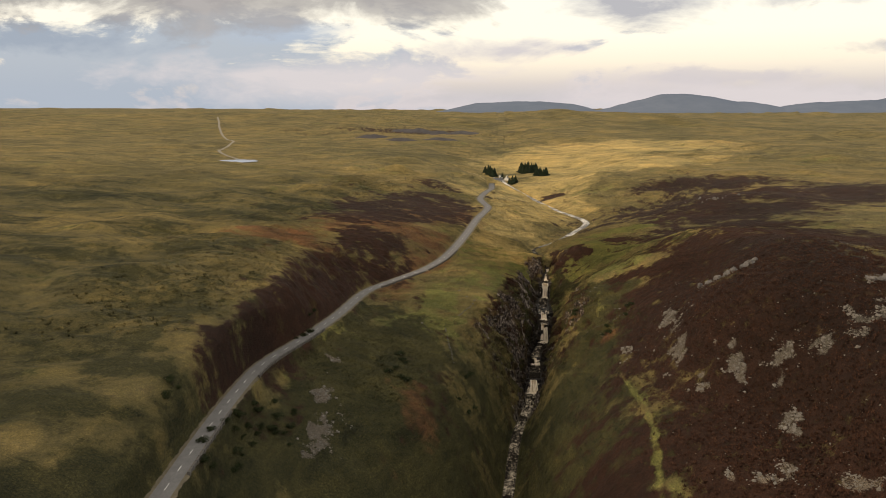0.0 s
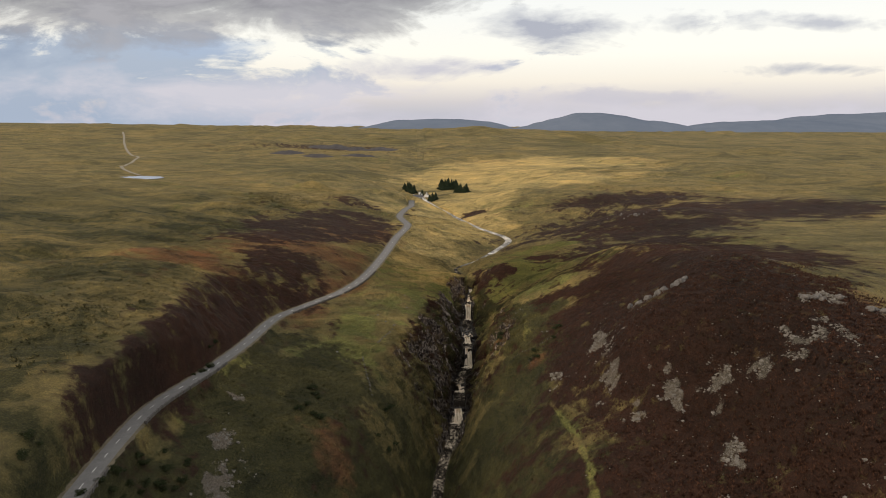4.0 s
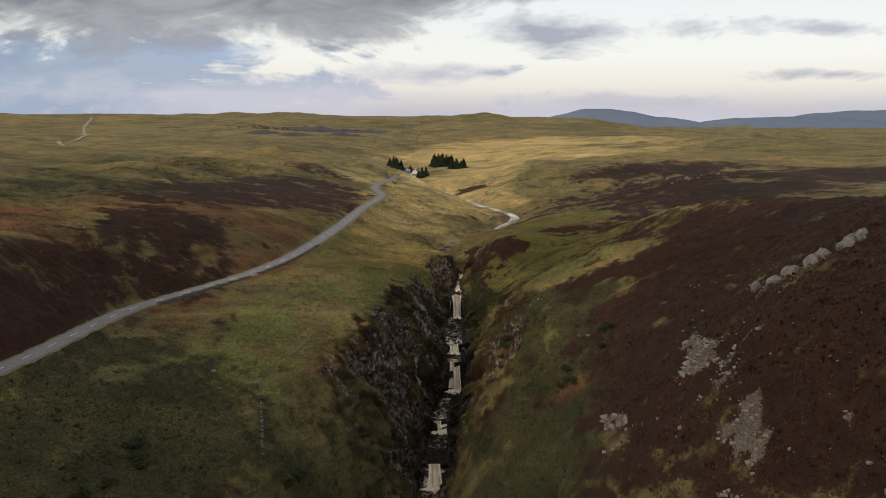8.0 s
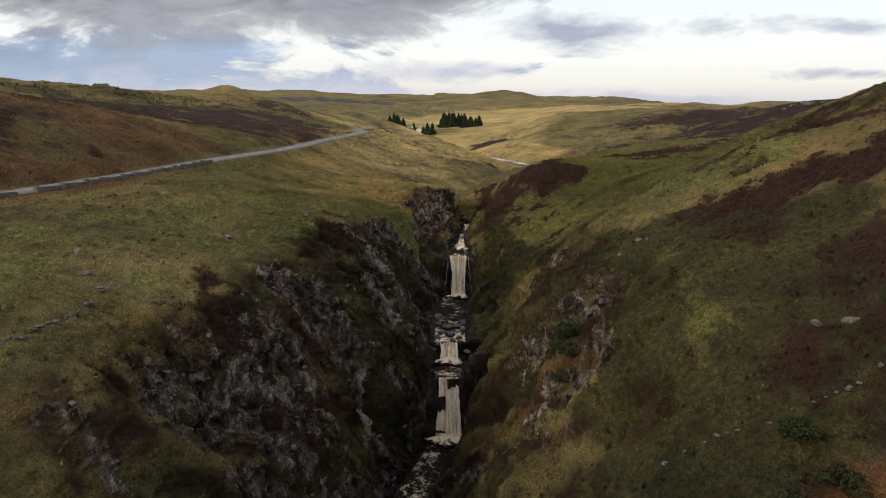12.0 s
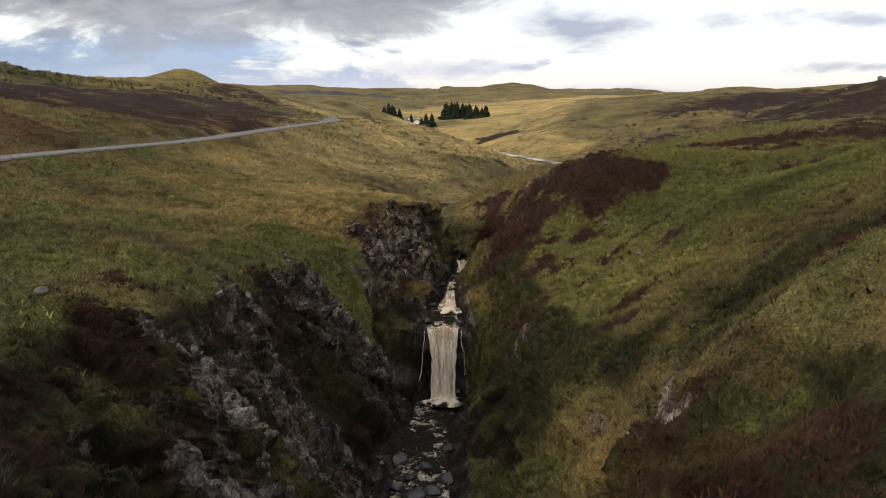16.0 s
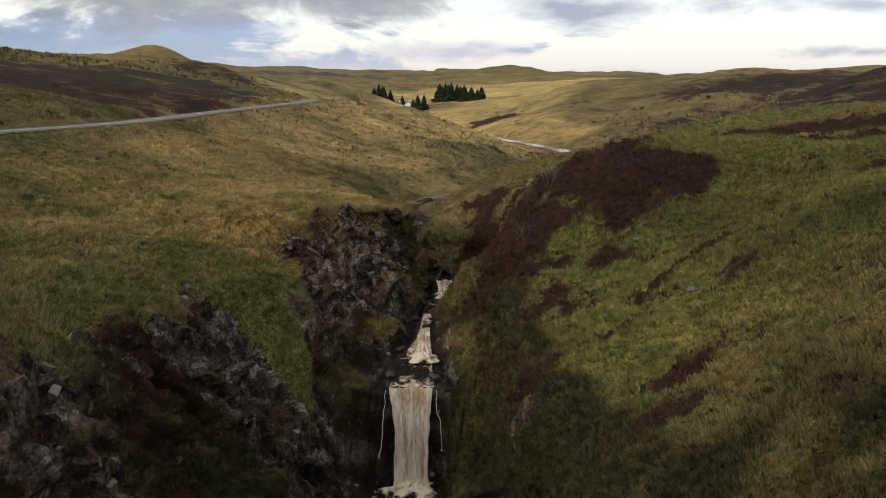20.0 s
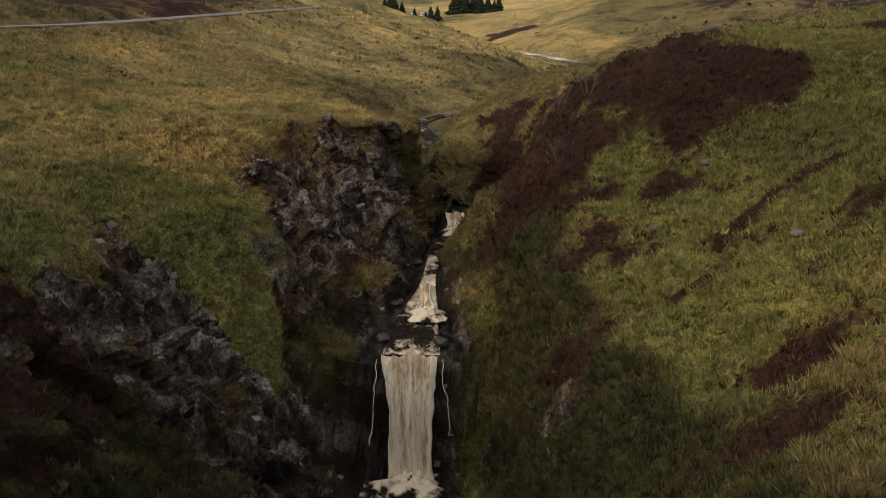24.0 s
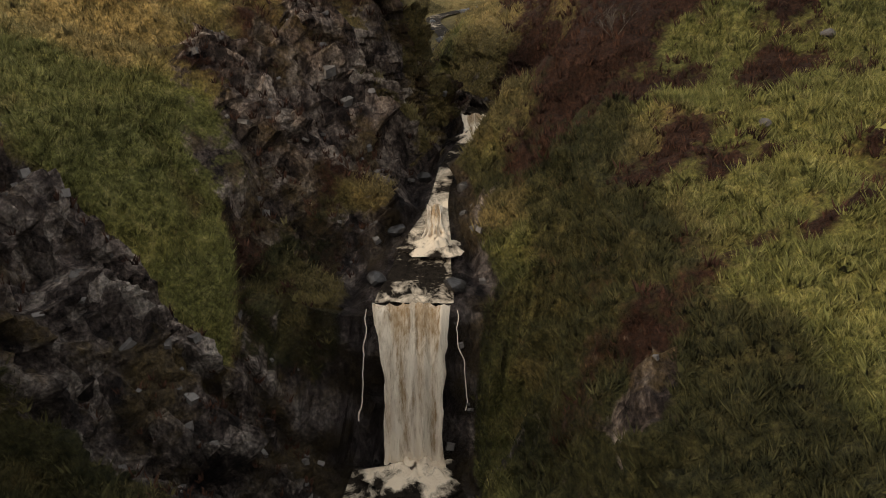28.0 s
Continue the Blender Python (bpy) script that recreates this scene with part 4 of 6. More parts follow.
west_moor = np.clip((-112 - LAND_X) / 30, 0, 1) * np.clip((560 - LAND_Y) / 300, 0, 1) * (0.55 + 0.26 * fbm(LAND_X, LAND_Y * 1.5, 30, 82, 4))
near_slope = np.clip((110 - LAND_Y) / 60, 0, 1) * np.clip((LAND_X + 112) / 10, 0, 1) * np.clip((5 - LAND_X) / 20, 0, 1) * 0.56
fern = np.clip(fern + np.maximum(west_moor, near_slope), 0, 1) * (1 - trod)
lush = np.maximum(lush, trod)
meadow = np.clip((LAND_X + 75) / 12, 0, 1) * np.clip((-8 - LAND_X) / 6, 0, 1) * np.clip((LAND_Y - 95) / 25, 0, 1) * np.clip((245 - LAND_Y) / 45, 0, 1)
lush = np.clip(lush + meadow * (0.36 + 0.35 * fbm(LAND_X, LAND_Y * 1.6, 9.0, 86, 4)), 0, 1)
# full strength only beyond y 330, where the colour imitates sun on the hillside
straw_and_sun = sown(STRAW_AND_SUN, 0.35, 20.0, 85) * np.where(LAND_Y < 330, 0.62, 1.0)
scree = np.clip(sown(SCREE, 0.75, 5.0, 89) - 0.22 + 0.35 * fbm(LAND_X, LAND_Y, 1.8, 90, 3), 0, 1)
dz = np.abs(np.gradient(LAND_Z, axis=1)) / np.maximum(np.abs(np.gradient(LAND_X, axis=1)), 0.05)
steep = np.clip((dz - 0.85) / 0.9, 0, 1)
bare = fbm(lean_y, LAND_Z * 0.4, 5.0, 431, 4, 0.6)
rock = np.clip(crag_w * (0.20 + 0.28 * steep + 0.68 * bare) * np.where(U > 8.9, np.where(LAND_Y < 140, 0.55, 0.40), 1.0) + band(U, 7.75, 9.25, 0.2) * gorge_len + sown(CRAGS, 0.5, 3.0, 97) * 0.9, 0, 1)
bluff = np.clip((LAND_Y - 88) / 10, 0, 1) * np.where(LAND_Y < 138, 0.75, 1.0) * np.clip((179 - LAND_Y) / 3, 0, 1)
inner = gorge_len * band(U + 0.22 * fbm(LAND_X, LAND_Y, 5.0, 447, 3), 5.95, np.where(LAND_Y > 140, 10.0, 10.9), 0.25) * (1 - wedge)
fern = np.clip(fern * (1 - 0.5 * inner) + inner * (0.18 + 0.3 * fbm(LAND_X, LAND_Y + LAND_Z, 4.0, 444, 3)), 0, 1)
rust = np.clip(rust + inner * np.where(U < 8.5, 0.36, 0.12) * (0.6 + 0.9 * fbm(LAND_X, LAND_Y + LAND_Z, 9.0, 445, 3)), 0, 1)
lush = np.clip(lush * (1 - inner * np.where(U < 8.5, 0.9, 0.3)) + inner * np.where(U > 8.5, 0.60, 0.10) * np.clip(0.5 + fbm(LAND_X, LAND_Y + LAND_Z, 5.0, 442, 3), 0, 1), 0, 1)
straw_and_sun = straw_and_sun * (1 - inner)
west_bluff = inner * bluff * (U < 8.5)
rock = np.clip(rock + west_bluff * np.where(LAND_Y < 138, 0.2, 1.0) * np.clip(0.26 + 0.45 * bare, 0, 1), 0, 1)
fern = np.clip(fern + west_bluff * 0.42, 0, 1)
low_east = inner * (U > 8.9) * np.clip((146 - LAND_Y) / 10, 0, 1)
heath = np.clip(heath + low_east * (0.20 + 0.42 * fbm(LAND_X, LAND_Y + LAND_Z, 5.0, 438, 4)), 0, 1)
rust = np.clip(rust + low_east * (0.18 + 0.4 * fbm(LAND_X, LAND_Y + LAND_Z, 8.0, 439, 3)), 0, 1)
rust = rust * (1 - 0.6 * west_bluff * np.where(LAND_Y < 138, 0.0, 1.0))
heath = np.clip(heath + west_bluff * (0.16 + 0.3 * fbm(LAND_X, LAND_Y + LAND_Z, 4.0, 440, 3)), 0, 1)
heath = np.clip(heath + inner * np.where(U < 8.5, 0.12 + 0.28 * fbm(LAND_X, LAND_Y + LAND_Z, 3.5, 448, 4), 0.0), 0, 1)
heath = np.clip(np.maximum(heath, scarp * (0.85 + 0.35 * fbm(LAND_X, LAND_Y, 10.0, 446, 3))), 0, 1)
lush = np.clip(lush + wedge * 0.35, 0, 1)
heath = heath * (1 - wedge)
fern = np.clip(fern * (1 - 0.8 * wedge) + 0.10 * wedge, 0, 1)
pale = np.clip(slab + crag_w * np.clip(fbm(lean_y, LAND_Z * 0.5, 3.0, 441, 3) - 0.45, 0, 0.5), 0, 1)
fern = np.clip(fern + crag_w * np.where(U > 8.5, np.where(LAND_Y > 146, 0.30, 0.40), 0.22) * (0.9 + 0.6 * fbm(LAND_X, LAND_Y, 5.0, 443, 3)), 0, 1)
heath = np.clip(heath + crag_w * (fbm(LAND_X, LAND_Y + LAND_Z, 3.0, 101, 4) * 0.45 + np.where(U > 8.5, 0.05, 0.10)), 0, 1)
# the grassy shoulder above the east wall: heather and bleached grass in bands along the slope
slope = np.clip((U - 10.85) / 0.35, 0, 1) * np.clip((15.0 - U) / 1.0, 0, 1) * np.clip((LAND_Y - 134) / 10, 0, 1) * np.clip((225 - LAND_Y) / 16, 0, 1)
along, across = 0.93 * LAND_X + 0.36 * LAND_Y, 0.93 * LAND_Y - 0.36 * LAND_X
bands = fbm(along * 0.30, across, 2.7, 451, 4, 0.55)
low = np.clip((168 - LAND_Y) / 16, 0, 1)
heath = np.clip(heath + slope * np.clip(bands - 0.22 + 0.30 * low, 0, 1) * (1.05 + 0.5 * low), 0, 1)
fern = np.clip(fern + slope * low * (0.66 + 0.40 * fbm(along * 0.4, across, 3.4, 457, 3)), 0, 1)
straw_and_sun = np.clip(straw_and_sun + slope * np.clip(fbm(along * 0.4, across, 2.4, 453, 4, 0.6) - 0.08, 0, 1) * (0.9 - 0.6 * low), 0, 1)
lush = np.clip(lush + slope * (0.38 + 0.5 * fbm(along * 0.4, across, 4.0, 455, 3)) * (1 - 0.65 * low), 0, 1)


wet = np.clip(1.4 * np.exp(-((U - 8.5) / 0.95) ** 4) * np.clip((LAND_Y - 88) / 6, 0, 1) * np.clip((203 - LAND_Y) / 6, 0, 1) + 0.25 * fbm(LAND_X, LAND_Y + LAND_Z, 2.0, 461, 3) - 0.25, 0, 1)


def grid_mesh(name, X, Y, Z, layers, mat):
    r, c = X.shape
    me = bpy.data.meshes.new(name)
    co = np.stack([X, Y, Z], -1).reshape(-1, 3).astype(np.float32)
    i = (np.arange(r - 1)[:, None] * c + np.arange(c - 1)[None, :]).reshape(-1)
    quads = np.stack([i, i + 1, i + c + 1, i + c], 1).astype(np.int32)
    me.vertices.add(len(co))
    me.vertices.foreach_set("co", co.reshape(-1))
    me.loops.add(quads.size)
    me.loops.foreach_set("vertex_index", quads.reshape(-1))
    me.polygons.add(len(quads))
    me.polygons.foreach_set("loop_start", np.arange(0, quads.size, 4, dtype=np.int32))
    me.polygons.foreach_set("use_smooth", np.ones(len(quads), bool))
    me.update(calc_edges=True)
    for key, v in layers.items():
        a = me.attributes.new(key, "FLOAT", "POINT")
        a.data.foreach_set("value", v.reshape(-1).astype(np.float32))
    me.materials.append(mat)
    return me


land = new("ground", grid_mesh("ground", LAND_X, LAND_Y, LAND_Z, dict(heath=heath, rust=rust, lush=lush, fern=fern, straw_and_sun=straw_and_sun, pale=pale, scree=scree, rock=rock, wet=wet), M_GROUND))
face_rock = (rock[:-1, :-1] + rock[1:, 1:]) / 2 + pale[:-1, :-1]
land.data.polygons.foreach_set("use_smooth", (face_rock < 0.45).reshape(-1))
tagged(land, "rolling moorland of straw tussock grass, dark heather and a rocky gorge", "ground", kind="structure")


# ---- building blocks ----
def part(name, bm, material, parent, label=""):
    me = bpy.data.meshes.new(name)
    bm.to_mesh(me)
    bm.free()
    me.materials.append(material)
    ob = new(name, me)
    ob.parent = parent
    if label:
        tagged(ob, label)
    return ob


def from_arrays(name, verts, faces, material, smooth=False):
    me = bpy.data.meshes.new(name)
    me.from_pydata([tuple(v) for v in verts], [], [tuple(f) for f in faces])
    me.materials.append(material)
    if smooth:
        me.polygons.foreach_set("use_smooth", np.ones(len(me.polygons), bool))
    me.update()
    return me


def ribbon(name, pts, halves, lift, material, rows=4, wobble=0.0, seed=1):
    """A strip along a curve, with a slight camber."""
    pts = np.array(pts)
    t = np.gradient(pts[:, :2], axis=0)
    t /= np.linalg.norm(t, axis=1)[:, None]
    nrm = np.stack([-t[:, 1], t[:, 0]], 1)
    a, b = halves
    us = np.linspace(a, b, rows + 1)
    verts, faces = [], []
    for k, p in enumerate(pts):
        for j, u in enumerate(us):
            w = 1.0
            if wobble and j in (0, rows):
                w = 1 + wobble * math.sin(k * 1.7 + seed) * math.cos(k * 0.61 + seed * 2)
            verts.append((p[0] + nrm[k, 0] * u * w, p[1] + nrm[k, 1] * u * w, p[2] + lift - 0.012 * abs(u)))
    n = rows + 1
    for k in range(len(pts) - 1):
        for j in range(rows):
            faces.append((k * n + j, k * n + j + 1, (k + 1) * n + j + 1, (k + 1) * n + j))
    return from_arrays(name, verts, faces, material)


# ---- road ----
verge = tagged(new("road_verge", ribbon("road_verge", ROAD, (-3.6, 3.6), 0.03, M_VERGE, 6, 0.14, 3)), "gravelly grass verge beside the moor road", "verge", kind="structure")
road = tagged(new("road", ribbon("road", ROAD, (-2.5, 2.5), 0.09, M_ASPHALT, 6, 0.02, 5)), "narrow grey asphalt moor road with worn edges", "road", kind="structure")
for k in range(4, len(ROAD) - 8, 6):
    if ROAD[k, 1] < 340:
        dash = new("road_dash", ribbon("road_dash", ROAD[k:k + 3], (-0.09, 0.09), 0.115, M_PAINT, 1))
        dash.parent = road

# ---- river, pools and falls ----
BED = np.stack([(LAND_X[:, np.searchsorted(COLS_U, 8.0)] + LAND_X[:, np.searchsorted(COLS_U, 9.0)]) / 2, ROWS_Y, glide(SEC_Y, SEC_Z[:, 8], ROWS_Y)], 1)
BED_HALF = (glide(SEC_Y, SEC_X[:, 9], ROWS_Y) - glide(SEC_Y, SEC_X[:, 8], ROWS_Y)) / 2


def river_strip(name, y0, y1, label, material=M_RIVER):
    m = (ROWS_Y >= y0) & (ROWS_Y <= y1)
    c, h = BED[m], BED_HALF[m]
    us = np.linspace(-0.95, 0.95, 13)
    h = h * np.interp(c[:, 1], [150, 176, 180, 205, 260, 285, 300], [1, 0.95, 0.7, 0.45, 0.5, 0.75, 1])
    X = c[:, 0:1] + h[:, None] * us[None, :]
    Y = np.repeat(c[:, 1:2], 13, 1)
    drop = np.abs(np.gradient(c[:, 2])) / np.maximum(np.gradient(c[:, 1]), 1e-3)
    Z = np.repeat((c[:, 2] + 0.22)[:, None], 13, 1) + fbm(X, Y, 1.2, 131, 3) * 0.07
    foam = np.repeat(np.clip(drop * 0.6, 0, 0.25)[:, None], 13, 1) * (1 - us[None, :] ** 4 * 0.3)
    foam = foam - 0.08 + 0.10 * fbm(X, Y, 5.0, 137, 2) + 0.06 * np.clip((Y - 230) / 20, 0, 1) + 0.10 * np.exp(-((Y - 196) / 7) ** 2) + 0.12 * np.exp(-((Y - 188) / 1.2) ** 2) + 0.13 * np.exp(-((Y - 155) / 7) ** 2)
    ob = new(name, grid_mesh(name, X, Y, Z, dict(foam=foam), material))
    return tagged(ob, label, "river", kind="structure")


for y0, y1 in ((-260, 95.0), (97.2, 115.4), (117.6, 136.8), (139.2, 146.8), (148.8, 175.3), (176.9, 266)):
    river_strip("river", y0, y1, "peat-brown river with white riffles over dark rock")
river_strip("river", 265.5, 620, "shallow stony river reflecting the pale sky", M_UPPER)


def waterfall(name, x, y, top, foot, w_top, w_foot, lean, label, threads=True, pinch=0.60):
    """A curtain of water that bulges from the lip and breaks into a skirt of spray at its foot."""
    base = new(name)
    base.location = (x, y - lean, foot)
    tagged(base, label, "waterfall", kind="")
    n, m = 46, 30
    v = np.linspace(0, 1, n)[:, None]
    u = np.linspace(-1, 1, m)[None, :]
    h = top - foot
    width = w_top * (1 - v) ** 2 + (w_top * pinch) * 2 * v * (1 - v) + w_foot * v ** 2
    X = u * width / 2 * (1 + 0.07 * fbm(u * 2 + 0 * v, v * 4, 1.0, 139, 4, 0.65)) + 0.08 * fbm(u * 4 + 0 * v, v * 5, 1.0, 141, 3)
    Y = lean * (1 - np.minimum(v * 1.05, 1) ** 0.5) - 0.35 * (1 - u ** 2) * np.sin(np.clip(v, 0, 1) * math.pi) + 0.22 * fbm(u * 5 + 0 * v, v * 1.2 + 0 * u, 0.8, 151, 3)
    Z = h * (1 - v) - 0.25 * (1 - u ** 2) * 0 + 0.12 * fbm(u * 3 + 0 * v, v * 2 + 0 * u, 0.6, 157, 2) + 0.22 * np.clip(1 - v * 12, 0, 1)
    foam = 0.10 * v + 0.10 * (np.abs(u) ** 2) - 0.16 * np.exp(-((v - 0.04) / 0.10) ** 2) * (np.abs(u) < 0.75) + 0.20 * fbm(u * 3.0 + 0 * v, v * 0.8 + 0 * u, 0.5, 163, 3) + 0.22 * np.clip((v - 0.86) / 0.14, 0, 1)
    c = new("curtain", grid_mesh("curtain", X + 0 * v, Y + 0 * u, Z + 0 * u, dict(foam=foam + 0 * u), M_FALL))
    c.parent = base
    # spray skirt on the pool
    a = np.linspace(0, 2 * math.pi, 36)[None, :]
    r = np.linspace(0.1, 1, 12)[:, None]
    rx, ry = w_foot * 0.72, w_foot * 0.55
    wob = 1 + 0.28 * fbm(np.cos(a) * 2 + 0 * r, np.sin(a) * 2 + 0 * r, 1.0, 167, 3)
    SX = np.cos(a) * r * rx * wob
    SY = np.sin(a) * r * ry * wob - 0.5
    SZ = 0.32 - 0.12 * r ** 2 + 0.75 * (1 - r) * np.abs(fbm(SX, SY, 0.6, 173, 3)) + 0.25 * (1 - r) + 0 * a
    s = new("spray", grid_mesh("spray", SX, SY, SZ, dict(foam=0.42 - 0.40 * r ** 2 + 0.2 * fbm(SX, SY, 0.8, 179, 3)), M_RIVER))
    s.parent = base
    if threads:
        for sx, wid in ((-0.60, 0.035), (0.58, 0.028)):
            t = np.linspace(0, 1, 26)[:, None]
            q = np.linspace(-1, 1, 4)[None, :]
            TX = sx * w_top + 0.22 * fbm(t * 4, t * 0 + sx, 1.0, 181, 3) + 0.5 * t * np.sign(sx) + q * wid * (0.6 + 0.5 * np.abs(fbm(t * 9, t * 0, 1.0, 191, 2)))
            TY = lean - 0.25 - 0.5 * t + 0 * q
            TZ = h * (1.0 - 0.72 * t) + 0 * q
            o = new("side_thread", grid_mesh("side_thread", TX, TY, TZ, dict(foam=0.3 + 0 * TX), M_FALL))
            o.parent = base
    return base


waterfall("waterfall", -2.7, 176.5, -0.2, -8.75, 3.8, 3.1, 1.5, "tall brown-tinged white waterfall dropping into a dark pool")
waterfall("waterfall", -5.4, 138.6, -14.3, -23.9, 3.4, 4.6, 3.0, "tapering white waterfall widening towards its foot in the gorge", False, 1.0)
waterfall("waterfall", -5.2, 148.2, -11.1, -13.75, 3.2, 3.4, 2.3, "short foaming fall between boulders below the main pool", False, 0.9)
waterfall("waterfall", -12.2, 116.4, -26.4, -28.8, 2.8, 3.0, 3.2, "small white step in the dark lower gorge", False, 0.9)
waterfall("waterfall", -13.4, 95.6, -30.8, -36.2, 3.4, 4.8, 4.2, "broad foaming cascade in the lower gorge", False, 1.0)
waterfall("waterfall", -1.9, 184.0, 2.1, 0.55, 0.9, 2.2, 2.0, "narrow chute of brown water fanning into foam", False)
waterfall("waterfall", 0.3, 199.5, 3.6, 2.9, 1.8, 2.0, 4.0, "low foaming rapid above the main waterfall", False)

# ---- far hills ----
def far_hill(name, x0, x1, y, depth, profile, label):
    """A long far hill: ridge heights along its length, sloping down to both sides."""
    n, m = 90, 14
    u = np.linspace(0, 1, n)
    ridge = glide(np.array([p[0] for p in profile], float), np.array([p[1] for p in profile], float), u)
    X = np.repeat((x0 + (x1 - x0) * u)[None, :], m, 0)
    v = np.linspace(-1, 1, m)[:, None]
    Y = y + v * depth + 0 * X
    Z = 30 + (ridge[None, :] - 30) * (1 - np.abs(v) ** 1.4) + fbm(X, Y, 160, 201, 4) * 6 * (1 - np.abs(v))
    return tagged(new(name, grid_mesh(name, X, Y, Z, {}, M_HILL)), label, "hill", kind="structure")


far_hill("backdrop_hill_table", 430, 1330, 3350, 330, [(0, 40), (0.12, 70), (0.25, 100), (0.36, 122), (0.46, 126), (0.62, 114), (0.74, 94), (0.86, 86), (1, 40)], "haze-blue flat-topped hill far beyond the moor")
far_hill("backdrop_hill_low", -330, 520, 3600, 300, [(0, 40), (0.25, 88), (0.5, 96), (0.8, 84), (1, 40)], "low haze-blue hill on the horizon")
far_hill("backdrop_hill_east", 1150, 2500, 3300, 360, [(0, 40), (0.2, 82), (0.45, 92), (0.7, 84), (1, 40)], "low dark haze-blue moor on the horizon")
far_hill("backdrop_hill_scarp", 1720, 3600, 3500, 420, [(0, 40), (0.10, 110), (0.3, 130), (0.6, 140), (1, 60)], "long haze-blue scarp on the horizon")

# ---- conifers by the cottage ----
def conifer(seed, height, spread):
    """Trunk and a crown of drooping branch clumps in uneven tiers."""
    rnd = random.Random(seed)
    root = new("conifer")
    bm = bmesh.new()
    bmesh.ops.create_cone(bm, cap_ends=True, segments=8, radius1=height * 0.022, radius2=height * 0.004, depth=height, matrix=Matrix.Translation((0, 0, height / 2)))
    part("trunk", bm, M_BARK, root)
    verts, faces = [], []
    tiers = 17
    for k in range(tiers):
        f = k / (tiers - 1)
        z = height * (0.10 + 0.88 * f)
        r = spread * (1 - f) ** 0.8 * rnd.uniform(0.78, 1.12) + 0.18
        count = max(5, int(15 * (1 - f) + 5))
        for j in range(count):
            a = 2 * math.pi * (j + rnd.random() * 0.8) / count
            rr = r * rnd.uniform(0.65, 1.15)
            w = rr * rnd.uniform(0.22, 0.36) + 0.12
            droop = rr * rnd.uniform(0.12, 0.42)
            ca, sa = math.cos(a), math.sin(a)
            b = len(verts)
            zz = z + rnd.uniform(-0.3, 0.3)
            th = height * 0.035 * rnd.uniform(0.6, 1.3)
            verts += [(0, 0, zz + th), (ca * rr * 0.6 - sa * w, sa * rr * 0.6 + ca * w, zz - droop * 0.5), (ca * rr, sa * rr, zz - droop), (ca * rr * 0.6 + sa * w, sa * rr * 0.6 - ca * w, zz - droop * 0.5), (ca * rr * 0.55, sa * rr * 0.55, zz + th * 0.7), (ca * rr * 0.4, sa * rr * 0.4, zz - droop - th)]
            faces += [(b, b + 1, b + 4), (b + 1, b + 2, b + 4), (b + 2, b + 3, b + 4), (b + 3, b, b + 4), (b, b + 5, b + 1), (b + 1, b + 5, b + 2), (b + 2, b + 5, b + 3), (b + 3, b + 5, b)]
    crown = new("crown", from_arrays("crown", verts, faces, M_NEEDLE))
    crown.parent = root
    return tagged(root, "dark green spruce with a ragged pointed crown on the moor", "tree", group="spruces by the cottage")


CONIFERS = [(-40, 612, 15), (-36, 606, 14), (-33, 618, 12.5), (-44, 622, 11), (-24, 596, 9), (-13, 560, 12), (-9.5, 566, 11), (0, 640, 16), (4, 634, 17), (8, 645, 16), (12, 638, 15), (17, 642, 14), (15, 600, 12), (20, 606, 13), (24, 598, 11), (27, 604, 13), (2, 630, 14), (6, 628, 15), (11, 631, 13), (14, 634, 14), (18, 632, 12), (21, 600, 12), (-38, 618, 13), (-16, 566, 9)]
CONIFER_KINDS = [conifer(11 + k, 14.0, 4.6 + 0.6 * k) for k in range(4)]
for k, (cx, cy, full) in enumerate(CONIFERS):
    ht = full * 0.84
    m = Matrix.Translation((cx, cy, ground(cx, cy) - 0.3)) @ Matrix.Rotation(k * 1.9, 4, "Z") @ Matrix.Diagonal((ht / 14 * 1.05, ht / 14 * 1.05, ht / 14, 1))
    if k < 4:
        CONIFER_KINDS[k].matrix_basis = m
    else:
        o = copy_thing(CONIFER_KINDS[k % 4], m)
        o.scale = (ht / 14 * 1.05, ht / 14 * 1.05, ht / 14)

